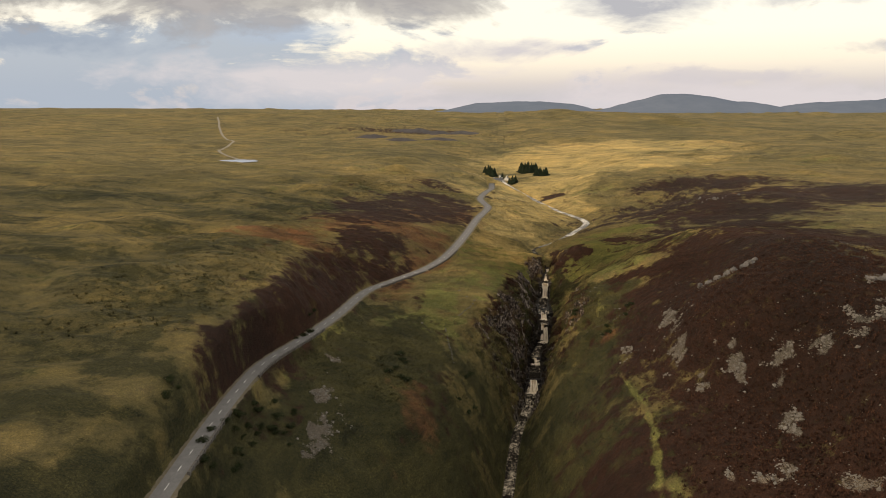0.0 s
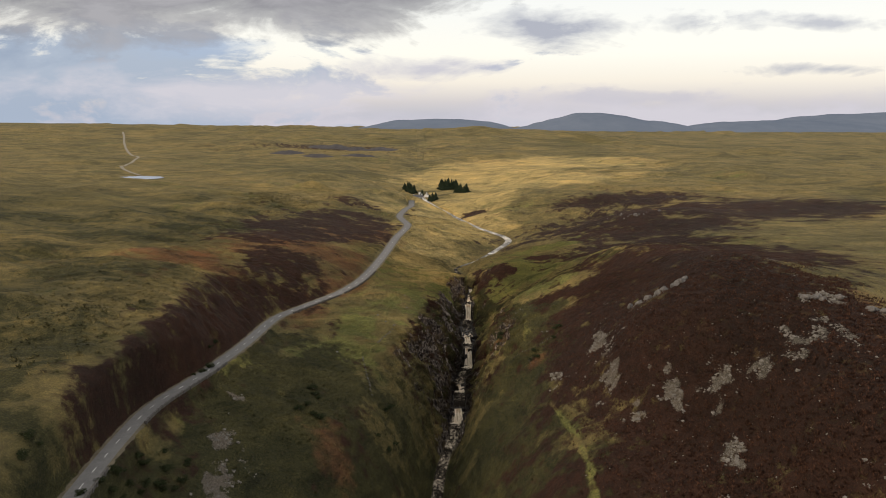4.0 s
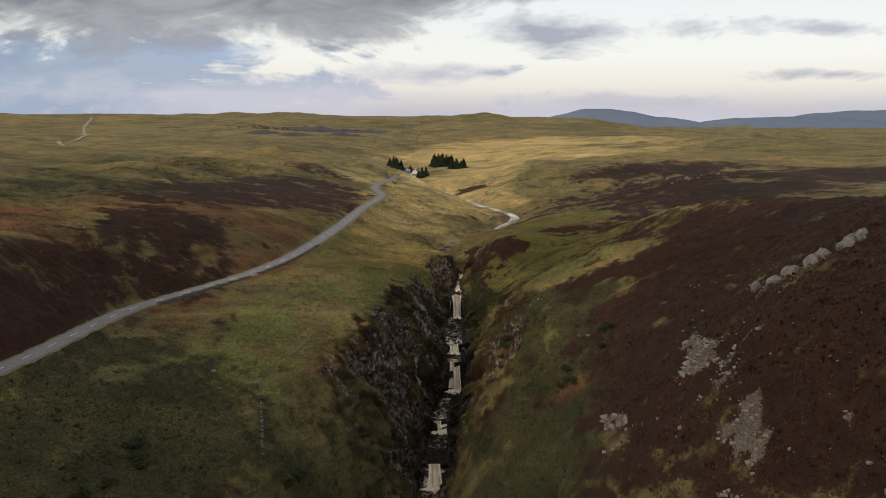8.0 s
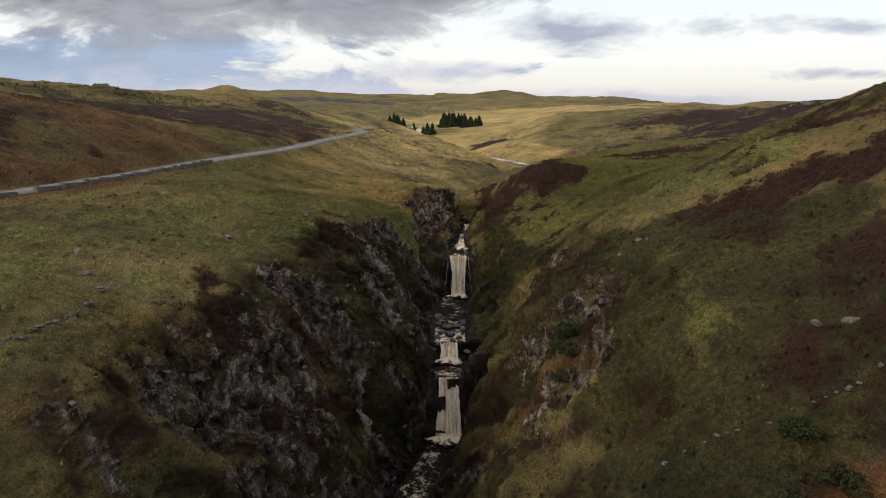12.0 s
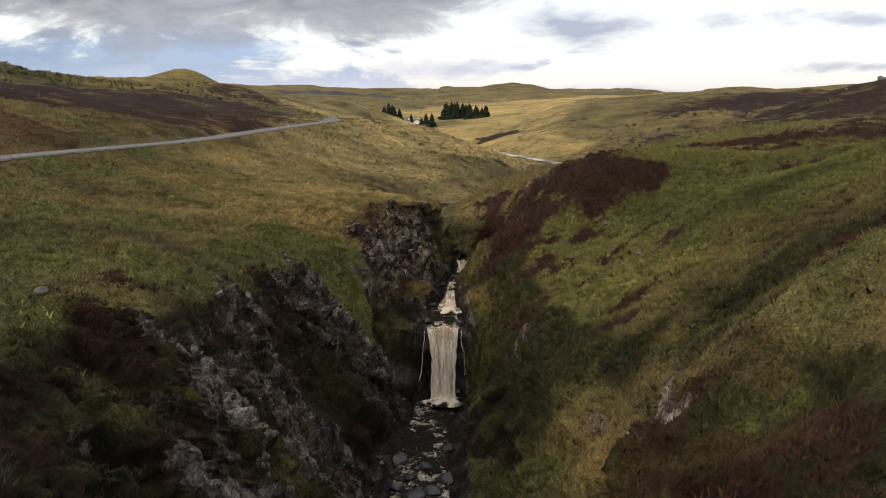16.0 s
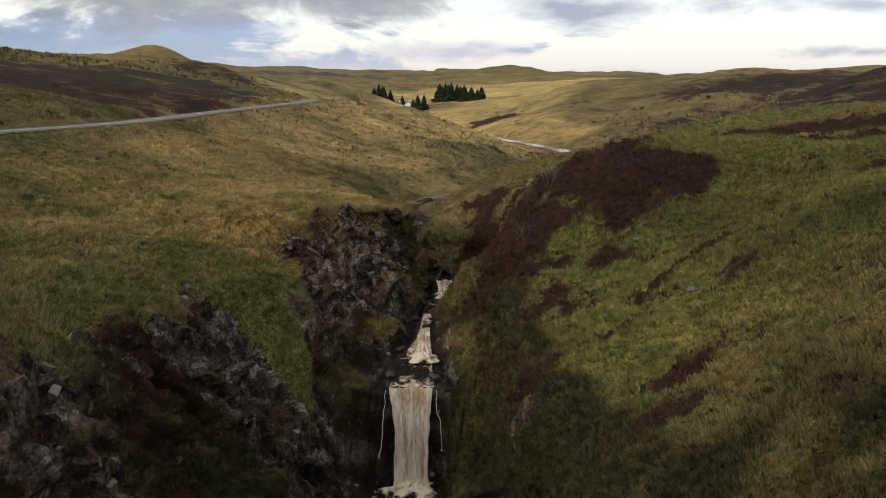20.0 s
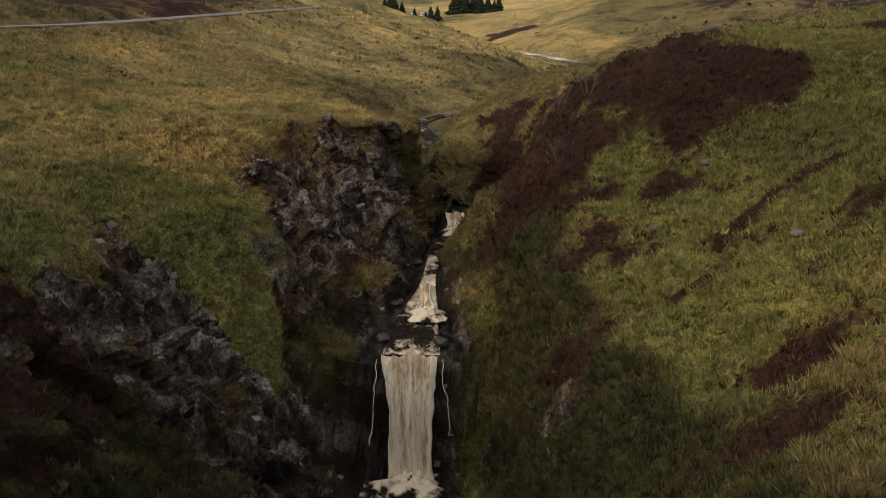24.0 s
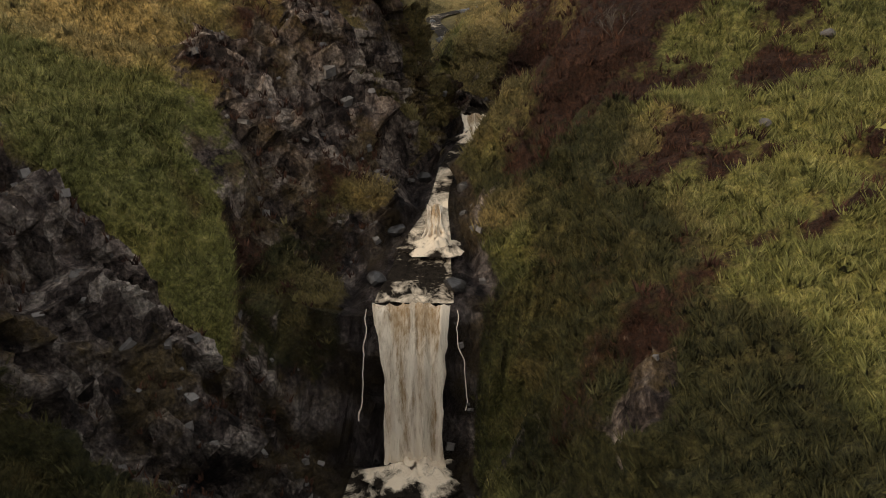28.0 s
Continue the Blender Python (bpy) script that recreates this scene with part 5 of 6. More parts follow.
# ---- stones, tussocks and sprigs over the land ----
def scatter(count, seed, box, keep):
    """Random places on the land: (x, y, z) rows where keep(layer values) holds."""
    rnd = np.random.RandomState(seed)
    x0, x1, y0, y1 = box
    ri0, ri1 = np.searchsorted(ROWS_Y, [y0, y1])
    rows = ROWS_Y[ri0:ri1 + 1]
    dens = np.gradient(rows)
    r = ri0 + rnd.choice(len(rows), count, p=dens / dens.sum())
    x = rnd.uniform(x0, x1, count)
    r = np.minimum(r, len(ROWS_Y) - 2)
    c = np.clip(np.array([np.searchsorted(LAND_X[i], v) for i, v in zip(r, x)]), 1, LAND_X.shape[1] - 2)
    c2 = np.clip(np.array([np.searchsorted(LAND_X[i + 1], v) for i, v in zip(r, x)]), 1, LAND_X.shape[1] - 2)

    def level(i, k, grid):
        f = np.clip((x - LAND_X[i, k - 1]) / np.maximum(LAND_X[i, k] - LAND_X[i, k - 1], 1e-3), 0, 1)
        return grid[i, k - 1] + f * (grid[i, k] - grid[i, k - 1])

    w = rnd.uniform(0, 1, count)
    z = level(r, c, LAND_Z) * (1 - w) + level(r + 1, c2, LAND_Z) * w
    y = level(r, c, LAND_Y) * (1 - w) + level(r + 1, c2, LAND_Y) * w
    edge = np.minimum(np.minimum(x - x0, x1 - x) / (x1 - x0), np.minimum(y - y0, y1 - y) / (y1 - y0))
    ok = keep(r, c) & (rnd.uniform(0, 1, count) < np.clip(edge * 4.5 + 0.25 * fbm(x, y, 18, seed, 3), 0, 1))
    return np.stack([x, y, z], 1)[ok], r[ok], c[ok]


def blades(name, pts, seed, height, width, count, spread, material, label, category):
    """Clumps of leaning blades, all in one mesh."""
    pts, ri, ci = pts
    rnd = np.random.RandomState(seed)
    n = len(pts)
    size = rnd.uniform(0.65, 1.35, n)[:, None] * (1 + np.clip((np.hypot(pts[:, 0], pts[:, 1] - 150) - 70) / 140, 0, 1.6))[:, None]
    a = rnd.uniform(0, 2 * math.pi, (n, count))
    lean = rnd.uniform(0.15, 1.0, (n, count)) * spread * size
    h = height * size * rnd.uniform(0.6, 1.15, (n, count))
    w = width * size
    bx, by = pts[:, 0:1] + np.cos(a) * lean * 0.35, pts[:, 1:2] + np.sin(a) * lean * 0.35
    tip = np.stack([pts[:, 0:1] + np.cos(a) * lean * 1.25, pts[:, 1:2] + np.sin(a) * lean * 1.25, pts[:, 2:3] + h], -1)
    side = rnd.uniform(0, 2 * math.pi, (n, count))
    l = np.stack([bx - np.cos(side) * w, by - np.sin(side) * w, pts[:, 2:3] - 0.12 + 0 * bx], -1)
    r = np.stack([bx + np.cos(side) * w, by + np.sin(side) * w, pts[:, 2:3] - 0.12 + 0 * bx], -1)
    co = np.stack([l, r, tip], 2).reshape(-1, 3).astype(np.float32)
    me = bpy.data.meshes.new(name)
    k = len(co) // 3
    me.vertices.add(len(co))
    me.vertices.foreach_set("co", co.reshape(-1))
    me.loops.add(len(co))
    me.loops.foreach_set("vertex_index", np.arange(len(co), dtype=np.int32))
    me.polygons.add(k)
    me.polygons.foreach_set("loop_start", np.arange(0, len(co), 3, dtype=np.int32))
    me.update(calc_edges=True)
    for key, v in dict(lush=lush, fern=fern, straw_and_sun=straw_and_sun, rust=rust).items():
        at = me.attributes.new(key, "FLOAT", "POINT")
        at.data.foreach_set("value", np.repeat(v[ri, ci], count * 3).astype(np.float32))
    me.materials.append(material)
    return tagged(new(name, me), label, category, kind="stuff")


def open_ground(r, c):
    return (rock[r, c] < 0.35) & (road_d[r, c] > 4.0) & (heath[r, c] < 0.45) & (scree[r, c] < 0.3) & ((U[r, c] < 7.8) | (U[r, c] > 9.2))


def heathery(r, c):
    return (heath[r, c] > 0.4) & (road_d[r, c] > 3.8) & (scree[r, c] < 0.4) & ((U[r, c] < 7.8) | (U[r, c] > 9.2))


near_moor = scatter(150000, 301, (-80, 75, 128, 268), open_ground)
blades("tussock_grass", near_moor, 303, 0.27, 0.042, 7, 0.40, M_TUFT, "straw and green tussock grass over the moor", "grass")
wide_moor = scatter(60000, 305, (-190, 150, -60, 430), open_ground)
blades("moor_grass", wide_moor, 307, 0.34, 0.14, 4, 0.42, M_TUFT, "pale rough moor grass in clumps", "grass")
clumps = scatter(100000, 341, (-48, 64, 138, 212), open_ground)
blades("tussock_clump_cover", clumps, 343, 0.36, 0.026, 11, 0.50, M_TUFT, "long arching tussocks on the slopes by the falls", "grass")
near_heath = scatter(90000, 309, (-60, 75, 60, 240), heathery)
blades("heather_cover", near_heath, 311, 0.30, 0.055, 8, 0.34, M_HEATHER, "dark brown heather in dense low clumps", "heather")

hill_heath = scatter(24000, 313, (12, 150, -120, 85), heathery)
blades("hillside_heather", hill_heath, 315, 0.34, 0.12, 5, 0.42, M_HEATHER, "dark brown heather matted over the steep hillside", "heather")


def stones(name, pts, seed, lo, hi, material, label, category, sink=0.35, tall=0.7):
    """Angular stones, each a lopsided block, all in one mesh."""
    rnd = np.random.RandomState(seed)
    base = np.array([(x, y, z) for x in (-1, 1) for y in (-1, 1) for z in (-1, 1)], float)
    cap = np.array([(0, 0, 1.35), (1.25, 0, 0), (-1.25, 0, 0), (0, -1.25, 0)], float)
    quads = [(0, 1, 3, 2), (4, 6, 7, 5), (0, 4, 5, 1), (2, 3, 7, 6), (1, 5, 7, 3), (0, 2, 6, 4)]
    verts, faces = [], []
    for k, p in enumerate(pts):
        s = lo * (hi / lo) ** (rnd.random_sample() ** 1.8)
        sc = s * np.array([rnd.uniform(0.6, 1.3), rnd.uniform(0.6, 1.3), rnd.uniform(0.5, 1.1) * tall])
        v = base * rnd.uniform(0.62, 1.0, (8, 3)) * sc
        e = Euler((rnd.uniform(-0.5, 0.5), rnd.uniform(-0.5, 0.5), rnd.uniform(0, 6.3))).to_matrix()
        v = v @ np.array(e).T + p + np.array([0, 0, s * tall * (0.5 - sink)])
        b = len(verts)
        verts += v.tolist()
        faces += [tuple(b + i for i in q) for q in quads]
    return tagged(new(name, from_arrays(name, verts, faces, material)), label, category, kind="stuff")


def on_scree(r, c):
    return scree[r, c] > 0.42


def on_crag(r, c):
    return (rock[r, c] > 0.45) & (crag_w[r, c] > 0.3)


stones("scree_stones", scatter(90000, 321, (-130, 150, -130, 90), on_scree)[0][:5000], 323, 0.15, 0.7, M_PALE, "pale grey scree stones spilled down the hillside", "scree", 0.4, 0.6)
stones("crag_rubble", scatter(40000, 325, (-48, 26, 55, 220), on_crag)[0][:700], 327, 0.10, 0.34, M_ROCK, "grey angular rubble lodged on the gorge walls", "rubble", 0.55, 0.9)
stones("heath_stones", scatter(60000, 333, (18, 150, -130, 75), heathery)[0][:1100], 335, 0.06, 0.32, M_PALE, "small pale stones showing through the heather", "stones", 0.3, 0.7)

# ---- pond, far road and quarry ----
def disc(name, cx, cy, z, rx, ry, seed, material):
    a = np.linspace(0, 2 * math.pi, 65)[:-1]
    w = 1 + 0.12 * fbm(np.cos(a) * 2, np.sin(a) * 2, 1.0, seed, 3)
    verts = [(cx, cy, z)] + [(cx + math.cos(t) * rx * k, cy + math.sin(t) * ry * k, z) for t, k in zip(a, w)]
    return from_arrays(name, verts, [(0, i + 1, (i + 1) % 64 + 1) for i in range(64)], material)


tagged(new("pond", disc("pond", POND[0], POND[1], POND[4], POND[2], POND[3], 501, M_POND)), "pale still pond on the open moor", "pond", kind="structure")
FAR_ROAD = curve_points([(x, y, 0) for x, y in ((-352, 640), (-392, 690), (-420, 770), (-426, 830), (-470, 930), (-514, 1029), (-560, 1140), (-620, 1300), (-671, 1429))], 8.0)
FAR_ROAD[:, 2] = [ground(q[0], q[1]) for q in FAR_ROAD]
M_TRACK = speckled("pale_gravel_track", (0.20, 0.175, 0.13), (0.34, 0.30, 0.24), 0.8, 0.95, 0.3, 0.1, 0.05)
tagged(new("track", ribbon("track", FAR_ROAD, (-2.0, 2.0), 0.6, M_TRACK, 2, 0.1, 4)), "pale gravel track climbing over the far moor", "track", kind="structure")


def spoil_mound(cx, cy, rx, ry, h, seed):
    a = np.linspace(0, 2 * math.pi, 40)[None, :]
    r = np.linspace(0.02, 1, 14)[:, None]
    X = cx + np.cos(a) * r * rx * (1 + 0.25 * fbm(np.cos(a) * 1.5 + 0 * r, np.sin(a) * 1.5 + 0 * r, 1.0, seed, 2))
    Y = cy + np.sin(a) * r * ry
    base = np.array([[ground(x, y) for x, y in zip(p, q)] for p, q in zip(X, Y)])
    Z = base + h * (1 - r ** 2) * (0.75 + 0.4 * fbm(X, Y, 14, seed + 1, 3)) + 0.3 - 0.5 * r
    ob = new("spoil_mound", grid_mesh("spoil_mound", X, Y, Z, {}, M_SPOIL))
    return tagged(ob, "dark grey slate spoil heap on the far moor", "spoil mound", group="quarry spoil heaps")


for k, (cx, cy, rx, ry, h) in enumerate([(-230, 950, 26, 14, 5), (-185, 1085, 40, 16, 7), (-130, 1060, 34, 14, 6), (-85, 1080, 30, 12, 5), (-176, 880, 24, 9, 4), (-118, 900, 26, 9, 4)]):
    spoil_mound(cx, cy, rx, ry, h, 511 + 3 * k)


# ---- cottage ----
def box(bm, x0, x1, y0, y1, z0, z1):
    vs = [bm.verts.new((x, y, z)) for z in (z0, z1) for y in (y0, y1) for x in (x0, x1)]
    for q in ((0, 2, 3, 1), (4, 5, 7, 6), (0, 1, 5, 4), (2, 6, 7, 3), (0, 4, 6, 2), (1, 3, 7, 5)):
        bm.faces.new([vs[i] for i in q])


def cottage(x, y, turn, length, depth, eaves, ridge, label):
    root = new("cottage")
    root.matrix_basis = pose(x, y, ground(x, y) - 0.2, 0, 0, turn)
    L, D = length / 2, depth / 2
    bm = bmesh.new()
    box(bm, -L, L, -D, D, 0, eaves)
    for sx in (-L, L):
        t = 0.25 if sx < 0 else -0.25
        a = [bm.verts.new(c) for c in ((sx, -D, eaves), (sx, D, eaves), (sx, 0, ridge), (sx + t, -D, eaves), (sx + t, D, eaves), (sx + t, 0, ridge))]
        for q in ((0, 1, 2), (5, 4, 3), (0, 2, 5, 3), (1, 4, 5, 2)):
            bm.faces.new([a[i] for i in q])
    part("wall", bm, M_WHITEWALL, root)
    bm = bmesh.new()
    for sy in (-1, 1):
        p = [(-L - 0.2, sy * (D + 0.35), eaves - 0.2), (L + 0.2, sy * (D + 0.35), eaves - 0.2), (L + 0.2, 0, ridge + 0.1), (-L - 0.2, 0, ridge + 0.1)]
        lo = [bm.verts.new(c) for c in p]
        hi = [bm.verts.new((c[0], c[1], c[2] + 0.18)) for c in p]
        for q in ((lo[0], lo[1], lo[2], lo[3]), (hi[3], hi[2], hi[1], hi[0]), (lo[0], hi[0], hi[1], lo[1]), (lo[2], hi[2], hi[3], lo[3]), (lo[1], hi[1], hi[2], lo[2]), (lo[3], hi[3], hi[0], lo[0])):
            bm.faces.new(q)
    part("roof", bm, M_SLATE, root, "grey slate pitched roof")
    for sx in (-1, 1):
        bm = bmesh.new()
        box(bm, sx * (L - 0.9) - 0.4, sx * (L - 0.9) + 0.4, -0.35, 0.35, ridge - 0.5, ridge + 1.0)
        part("chimney", bm, M_WHITEWALL, root)
    for wx, w, z0, z1, kind in ((-L * 0.6, 1.0, 0.9, 2.0, "window"), (0, 1.0, 0.1, 2.1, "door"), (L * 0.6, 1.0, 0.9, 2.0, "window")):
        bm = bmesh.new()
        box(bm, wx - w / 2, wx + w / 2, -D - 0.06, -D + 0.05, z0, z1)
        part(kind, bm, M_GLASS if kind == "window" else M_WOOD, root)
    return tagged(root, label, "house", group="cottages on the moor")


cottage(-29, 574, 12, 11.0, 5.6, 2.6, 5.0, "small whitewashed cottage with a slate roof")
cottage(-19, 585, 80, 7.0, 4.6, 2.3, 4.0, "low white outbuilding beside the spruces")


# ---- rocks ----
def rock_mesh(name, seed, material, flat=0.75):
    """An angular lump: a ball cut by random planes."""
    rnd = random.Random(seed)
    bm = bmesh.new()
    bmesh.ops.create_icosphere(bm, subdivisions=2, radius=1.0)
    cuts = [(Vector((rnd.uniform(-1, 1), rnd.uniform(-1, 1), rnd.uniform(-0.7, 1))).normalized(), rnd.uniform(0.55, 0.85)) for _ in range(11)]
    for v in bm.verts:
        for nrm, d in cuts:
            over = v.co.dot(nrm) - d
            if over > 0:
                v.co -= nrm * over
        v.co.z *= flat
    me = bpy.data.meshes.new(name)
    bm.to_mesh(me)
    bm.free()
    me.materials.append(material)
    return me


WET_ROCKS = [rock_mesh("boulder", 601 + k, M_WET) for k in range(3)]
DRY_ROCKS = [rock_mesh("boulder", 611 + k, M_ROCK, 0.65) for k in range(3)]
PALE_ROCKS = [rock_mesh("stone", 621 + k, M_WALLSTONE, 0.6) for k in range(4)]


def boulder(x, y, size, z, meshes, k, label, group):
    ob = new("boulder", meshes[k % len(meshes)])
    ob.matrix_basis = Matrix.Translation((x, y, z)) @ Euler((0.2 * math.sin(k), 0.25 * math.cos(k * 2), k * 1.37)).to_matrix().to_4x4() @ Matrix.Diagonal((size, size * (0.75 + 0.3 * abs(math.sin(k))), size * 0.85, 1))
    return tagged(ob, label, "boulder", group=group)


RIVER_ROCKS = [(-7.4, 150.5, 1.0), (-6.6, 152.2, 0.7), (-4.8, 151.6, 1.3), (-3.4, 150.2, 0.9), (-2.6, 153.6, 1.0), (-5.6, 154.6, 1.5), (-3.7, 155.8, 1.2), (-7.2, 156.4, 0.9), (-6.0, 158.2, 0.8), (-2.4, 158.0, 1.1), (-4.4, 160.0, 0.9), (-7.0, 161.5, 1.1), (-2.0, 164.0, 0.8), (-4.6, 148.9, 0.8), (-8.2, 147.6, 0.9), (-1.8, 147.4, 0.9)]
for k, (x, y, sz) in enumerate(RIVER_ROCKS):
    z = float(np.interp(y, ROWS_Y, BED[:, 2])) + 0.3
    boulder(x, y, sz, z, WET_ROCKS, k, "dark wet boulder in the foaming river bed", "river boulders")
for k, (x, y, sz) in enumerate([(-4.6, 178.6, 0.6), (-0.6, 178.2, 0.7), (-2.2, 181.5, 0.5), (-4.2, 182.6, 0.8), (-0.3, 186.6, 0.7), (-2.7, 187.8, 0.6), (1.4, 204, 0.6), (-1.0, 216, 0.7), (-3.5, 236, 0.8), (-6, 247, 0.7), (-1, 264, 0.8), (11, 283, 0.9), (-5.4, 252, 0.6), (18, 297, 0.8), (14, 288, 0.7), (22, 305, 0.9), (25, 312, 0.7)]):
    z = float(np.interp(y, ROWS_Y, BED[:, 2])) + 0.25
    boulder(x, y, sz, z, WET_ROCKS, k + 1, "dark wet boulder in the shallow river", "upper river boulders")
for k, (x, y, sz) in enumerate([(-39, 135, 0.5), (-29, 138, 0.5), (-38, 124, 0.6), (-29, 162, 0.4), (18.4, 185, 0.5), (32, 192, 0.4), (13, 178, 0.5), (19, 171, 0.5), (25, 74, 0.8), (23, 75.5, 0.6), (-48, 101, 0.7), (-52, 108, 0.6), (-68, 70, 0.8), (-30, 150, 0.5)]):
    boulder(x, y, sz, ground(x, y) + 0.15 * sz, DRY_ROCKS, k, "grey lichen-spotted boulder half sunk in the grass", "moor boulders")


def outcrop(x, y, spread, count, size, seed, label):
    root = new("rock_outcrop")
    root.location = (x, y, ground(x, y))
    rnd = random.Random(seed)
    for k in range(count):
        dx, dy = rnd.gauss(0, spread), rnd.gauss(0, spread * 0.28)
        s = size * rnd.uniform(0.5, 1.3)
        ob = new("block", DRY_ROCKS[k % 3])
        ob.parent = root
        ob.matrix_basis = Matrix.Translation((dx, dy, ground(x + dx, y + dy) - ground(x, y) + s * 0.25)) @ Euler((rnd.uniform(-0.3, 0.3), rnd.uniform(-0.3, 0.3), rnd.uniform(0, 6))).to_matrix().to_4x4() @ Matrix.Diagonal((s * 1.1, s * 0.8, s * 1.25, 1))
    return tagged(root, label, "rock outcrop", group="crags on the hillside")


outcrop(62, 42, 5.0, 26, 1.5, 631, "grey broken crag on the heather hillside")
outcrop(103, 2, 3.5, 12, 1.3, 633, "small grey crag above a scree slope")
outcrop(124, -5, 3.5, 12, 1.3, 635, "small grey crag on the skyline of the hillside")
outcrop(12, 103, 3.0, 14, 0.45, 637, "pale rock outcrop on the steep gorge side")
outcrop(13.5, 111, 2.2, 9, 0.45, 639, "dark rock outcrop on the steep gorge side")
outcrop(130, 300, 12, 16, 1.0, 641, "line of pale rocks along the heather ridge")


# ---- drystone walls ----
def stone_wall(line, step, courses, size, gap, seed, label):
    pts = curve_points([(x, y, 0) for x, y in line], step)
    root = new("drystone_wall")
    x0, y0 = pts[0, :2]
    z0 = ground(x0, y0)
    root.location = (x0, y0, z0)
    rnd = random.Random(seed)
    for q in pts:
        g = ground(q[0], q[1])
        for c in range(courses):
            if rnd.random() < gap:
                continue
            ob = new("stone", PALE_ROCKS[rnd.randrange(4)])
            ob.parent = root
            s = size * rnd.uniform(0.75, 1.25)
            ob.matrix_basis = Matrix.Translation((q[0] - x0 + rnd.gauss(0, size * 0.3), q[1] - y0 + rnd.gauss(0, size * 0.3), g - z0 + size * (0.25 + 0.75 * c))) @ Matrix.Rotation(rnd.uniform(0, 6), 4, "Z") @ Matrix.Diagonal((s * 1.2, s * 0.9, s * 0.85, 1))
    return tagged(root, label, "wall", group="tumbled drystone walls")


stone_wall([(-43.5, 98), (-45, 93.5), (-47.5, 88), (-51, 82)], 0.65, 2, 0.34, 0.3, 651, "tumbled pale drystone wall on the grassy slope")
stone_wall([(10, 71.5), (18, 69), (23, 68), (28, 68), (34, 67)], 0.7, 2, 0.20, 0.62, 653, "tumbled drystone wall running up the hillside")
stone_wall([(-57, 70), (-55.4, 63), (-53.6, 55), (-52, 47)], 0.8, 2, 0.36, 0.4, 655, "ruined drystone wall on the valley slope")


# ---- roadside wall on the valley side ----
def road_point(y, off):
    k = int(np.argmin(np.abs(ROAD[:, 1] - y)))
    d = ROAD[min(k + 1, len(ROAD) - 1)] - ROAD[max(k - 1, 0)]
    d = d / np.hypot(d[0], d[1])
    return ROAD[k, 0] + d[1] * off, ROAD[k, 1] - d[0] * off, ROAD[k, 2], math.degrees(math.atan2(d[1], d[0]))


def road_wall(y0, y1, step, label):
    root = new("roadside_wall")
    x, y, z, a = road_point(y0, 3.3)
    root.location = (x, y, z)
    for yy in np.arange(y0, y1, step):
        px, py, pz, pa = road_point(yy, 3.4)
        qx, qy, qz, qa = road_point(yy + step, 3.4)
        run = math.hypot(qx - px, qy - py)
        for name, dims, off in (("panel", (run * 0.52, 0.22, 1.1), (run / 2, 0, -0.35)), ("buttress", (0.28, 0.42, 1.35), (0, 0, -0.45))):
            bm = bmesh.new()
            bmesh.ops.create_cube(bm, size=2.0)
            bmesh.ops.bevel(bm, geom=bm.edges[:], offset=0.12, segments=1, affect="EDGES")
            bmesh.ops.scale(bm, vec=dims, verts=bm.verts)
            ob = part(name, bm, M_WALLSTONE if name == "panel" else M_ROCK, root)
            ob.matrix_basis = Matrix.Translation((px - x, py - y, pz - z)) @ Matrix.Rotation(math.atan2(qy - py, qx - px), 4, "Z") @ Matrix.Translation(off)
    return tagged(root, label, "wall", group="walls along the road")


road_wall(-30, 26, 3.4, "dark stone retaining wall with buttresses below the road")
road_wall(-100, -62, 3.0, "low grey parapet along the valley edge of the road")
road_wall(104, 132, 3.6, "low dark stone wall beside the moor road")
road_wall(136, 178, 3.6, "low dark stone wall above the grassy slope")


# ---- bare shrubs and dark bushes ----
def limb(verts, faces, a, b, ra, rb):
    d = (b - a).normalized()
    s = d.orthogonal().normalized()
    t = d.cross(s)
    k = len(verts)
    for p, r in ((a, ra), (b, rb)):
        for j in range(4):
            an = math.pi / 2 * j
            verts.append(tuple(p + (s * math.cos(an) + t * math.sin(an)) * r))
    for j in range(4):
        faces.append((k + j, k + (j + 1) % 4, k + 4 + (j + 1) % 4, k + 4 + j))


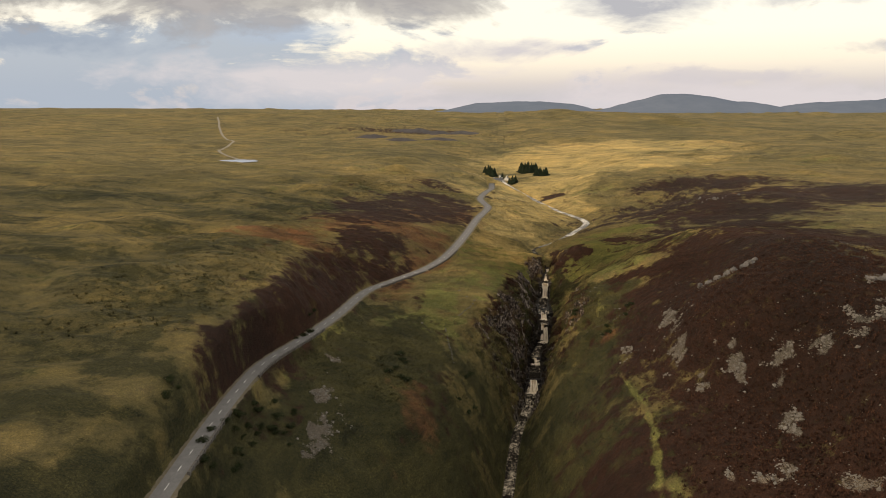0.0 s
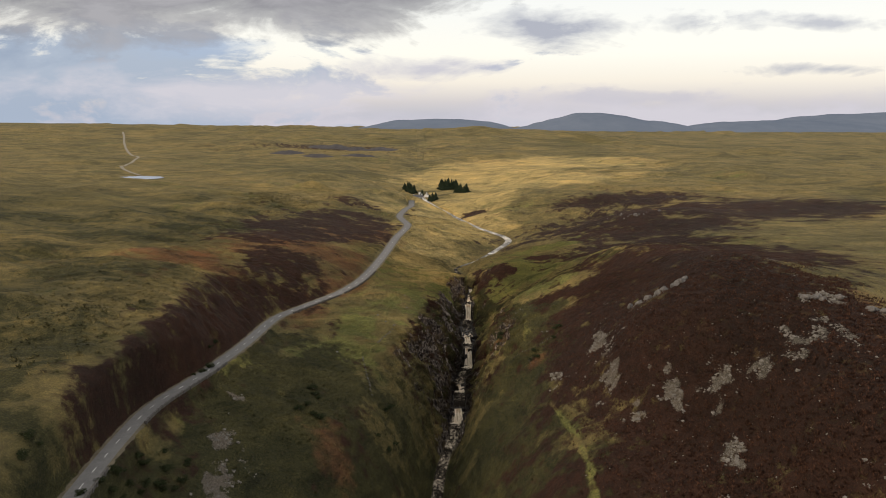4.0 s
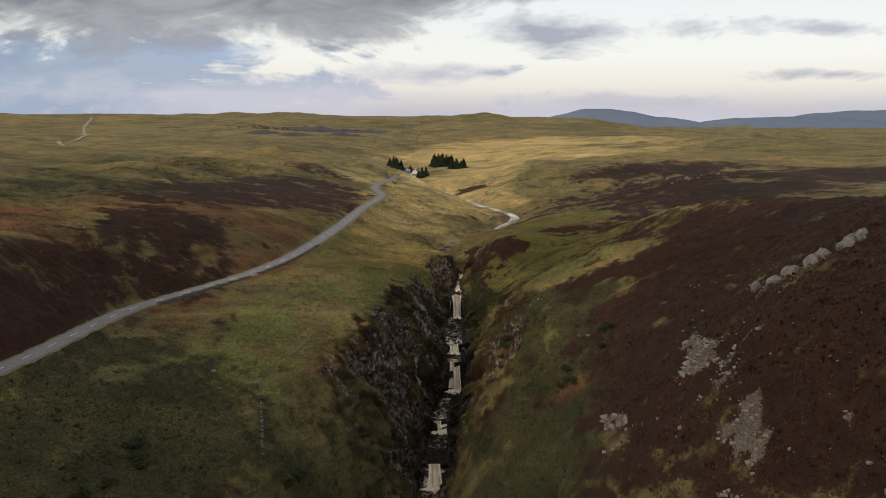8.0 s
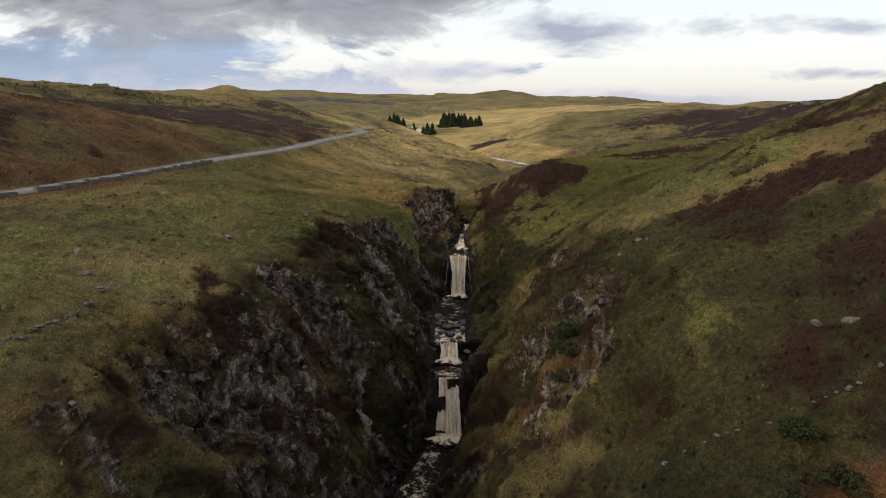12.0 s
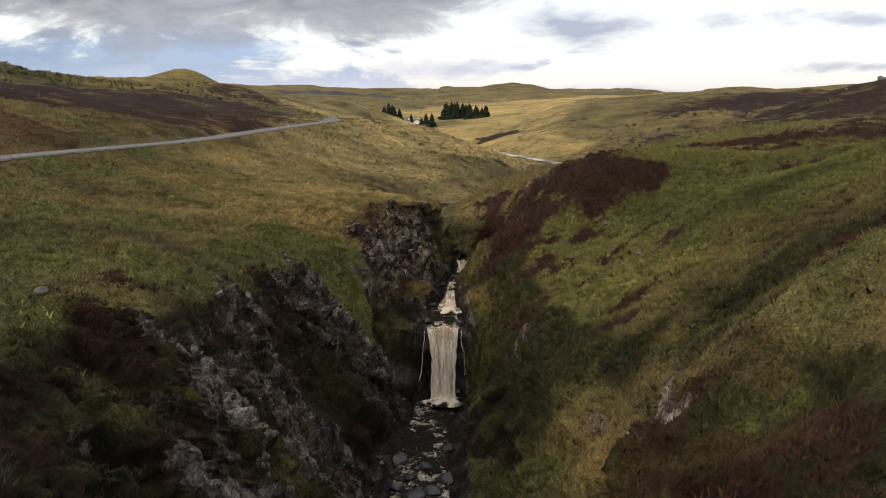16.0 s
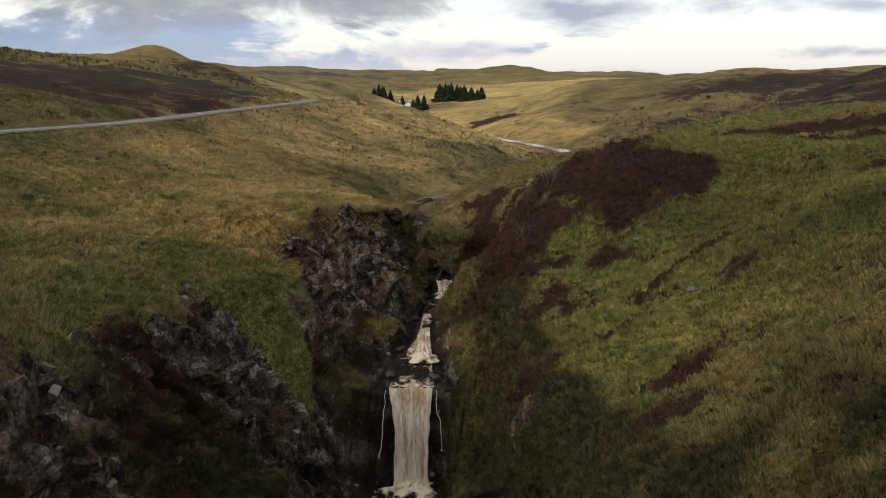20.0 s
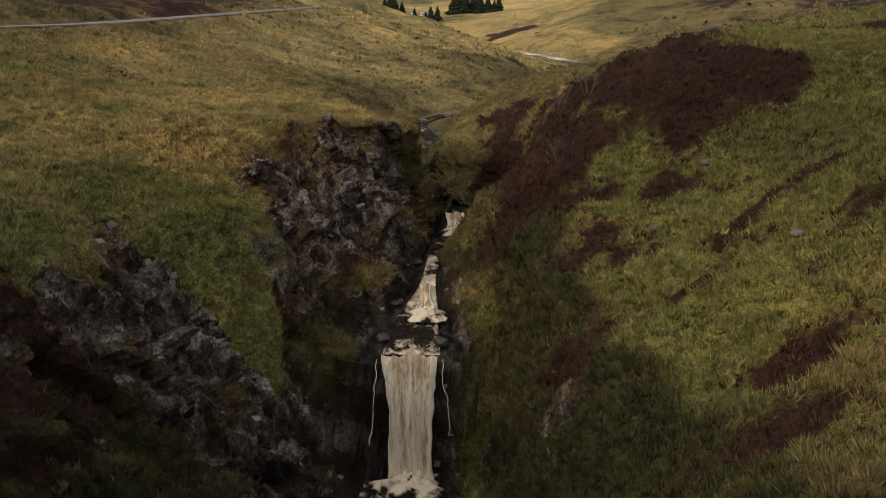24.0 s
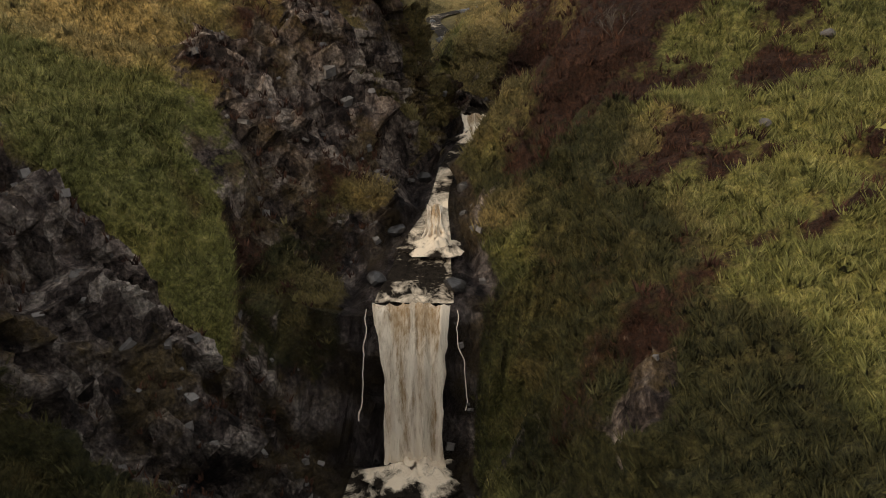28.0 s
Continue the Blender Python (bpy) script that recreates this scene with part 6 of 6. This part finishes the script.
def bare_tree(seed, height, stems, flare):
    """Stems from one stool, forking three times into fine twigs."""
    rnd = random.Random(seed)
    root = new("bare_tree")
    sets = {"stem": ([], []), "branch": ([], []), "twig": ([], [])}

    def grow(p, d, length, r, depth):
        name = ("stem", "branch", "twig", "twig")[depth]
        steps_n = 4 if depth < 2 else 2
        for i in range(steps_n):
            d = (d + Vector((rnd.gauss(0, 0.13), rnd.gauss(0, 0.13), rnd.gauss(0.05, 0.08)))).normalized()
            q = p + d * length / steps_n
            r2 = r * (0.80 if depth < 3 else 0.6)
            limb(*sets[name], p, q, r, r2)
            p, r = q, r2
            if depth < 3 and (i > 0 or depth > 0):
                for _ in range(2 if depth < 2 else 3):
                    side = Vector((rnd.gauss(0, 1), rnd.gauss(0, 1), rnd.gauss(0.2, 0.6))).normalized()
                    grow(p, (d * 0.9 + side * 0.65).normalized(), length * rnd.uniform(0.35, 0.55), r * 0.55, depth + 1)

    for k in range(stems):
        a = 2 * math.pi * k / stems + rnd.random()
        d = Vector((math.cos(a) * flare, math.sin(a) * flare, 1)).normalized()
        grow(Vector((0.1 * math.cos(a), 0.1 * math.sin(a), -0.2)), d, height * rnd.uniform(0.62, 0.8), height * 0.0065, 0)
    for name, (v, f) in sets.items():
        ob = new(name, from_arrays(name, v, f, M_TWIG))
        ob.parent = root
        tagged(ob, kind="stuff")
    return tagged(root, "bare grey-brown leafless shrub on the gorge side", "tree", group="leafless shrubs in the gorge")


SHRUBS = [bare_tree(701, 4.0, 6, 0.42), bare_tree(703, 4.0, 3, 0.25), bare_tree(705, 4.0, 5, 0.7)]
for k, (x, y, h, kind) in enumerate([(8.2, 109.5, 3.8, 0), (-28, 119, 3.6, 1), (16, 60, 3.6, 2), (12, 115, 2.6, 1), (-25, 125, 2.6, 1), (-25, 115, 3.4, 2), (11.5, 196, 3.0, 0), (9.5, 198, 2.6, 1), (-31, 118.5, 2.6, 0), (20, 62, 2.4, 1), (8, 188, 2.2, 2), (-19, 170, 1.6, 1)]):
    m = Matrix.Translation((x, y, ground(x, y))) @ Matrix.Rotation(k * 2.1, 4, "Z")
    o = SHRUBS[kind] if k < 3 else copy_thing(SHRUBS[kind], m)
    o.matrix_basis = m @ Matrix.Diagonal((h / 4, h / 4, h / 4, 1))


def bush(seed, radius):
    rnd = random.Random(seed)
    root = new("bush")
    v, f = [], []
    for _ in range(5):
        a = rnd.uniform(0, 6.3)
        limb(v, f, Vector((0, 0, -0.2)), Vector((math.cos(a) * radius * 0.5, math.sin(a) * radius * 0.5, radius * 0.7)), 0.05, 0.02)
    ob = new("stem", from_arrays("stem", v, f, M_BARK))
    ob.parent = root
    v, f = [], []
    lumps = [(Vector((rnd.gauss(0, 0.42), rnd.gauss(0, 0.42), rnd.uniform(0.25, 0.75))) * radius, rnd.uniform(0.3, 0.55) * radius) for _ in range(9)]
    for _ in range(900):
        c, r = rnd.choice(lumps)
        d = Vector((rnd.gauss(0, 1), rnd.gauss(0, 1), rnd.gauss(0.2, 1))).normalized()
        p = c + d * r * rnd.uniform(0.75, 1.1)
        e = Vector((rnd.gauss(0, 1), rnd.gauss(0, 1), rnd.gauss(0, 1))).normalized() * radius * 0.09
        g = d.cross(e).normalized() * radius * 0.05
        k = len(v)
        v += [tuple(p - e), tuple(p + g), tuple(p + e), tuple(p - g)]
        f.append((k, k + 1, k + 2, k + 3))
    ob = new("leaves", from_arrays("leaves", v, f, M_BUSH))
    ob.parent = root
    return tagged(root, "dark green low evergreen bush on the slope", "bush", group="bushes on the valley slopes")


BUSHES = [bush(721 + k, 1.5) for k in range(3)]
spots = [(-111, -66), (-109, -89), (-111, -44)]
rnd_b = random.Random(731)
for cx, cy, rx, ry, n in [(-110, -66, 5, 28, 22), (-104, -40, 5, 14, 8), (-125, -76, 4, 8, 4), (-76, 30, 8, 18, 7), (17, 65, 3, 3, 3), (27, 70, 4, 4, 3), (8, 100, 3, 10, 4), (-50, 40, 8, 14, 5), (-112, 30, 2, 16, 5)]:
    spots += [(cx + rnd_b.uniform(-rx, rx), cy + rnd_b.uniform(-ry, ry)) for _ in range(n)]
for k, (x, y) in enumerate(spots):
    s = 1.0 if k < 3 else rnd_b.uniform(0.55, 1.25)
    m = Matrix.Translation((x, y, ground(x, y))) @ Matrix.Rotation(k * 1.3, 4, "Z")
    o = BUSHES[k] if k < 3 else copy_thing(BUSHES[k % 3], m)
    o.matrix_basis = m @ Matrix.Diagonal((s * 1.15, s * 1.15, s * 0.8, 1))


# ---- poles on the skyline ----
def pole(x, y, h):
    root = new("telegraph_pole")
    root.location = (x, y, ground(x, y) - 0.3)
    bm = bmesh.new()
    bmesh.ops.create_cone(bm, cap_ends=True, segments=10, radius1=0.16, radius2=0.11, depth=h, matrix=Matrix.Translation((0, 0, h / 2)))
    part("post", bm, M_WOOD, root)
    bm = bmesh.new()
    box(bm, -0.7, 0.7, -0.06, 0.06, h - 0.75, h - 0.62)
    part("crossbar", bm, M_WOOD, root)
    return tagged(root, "weathered wooden telegraph pole on the moor", "telegraph pole", group="telegraph poles")


for x, y in ((-122, 372), (-128, 340), (-115, 408)):
    pole(x, y, 3.6)
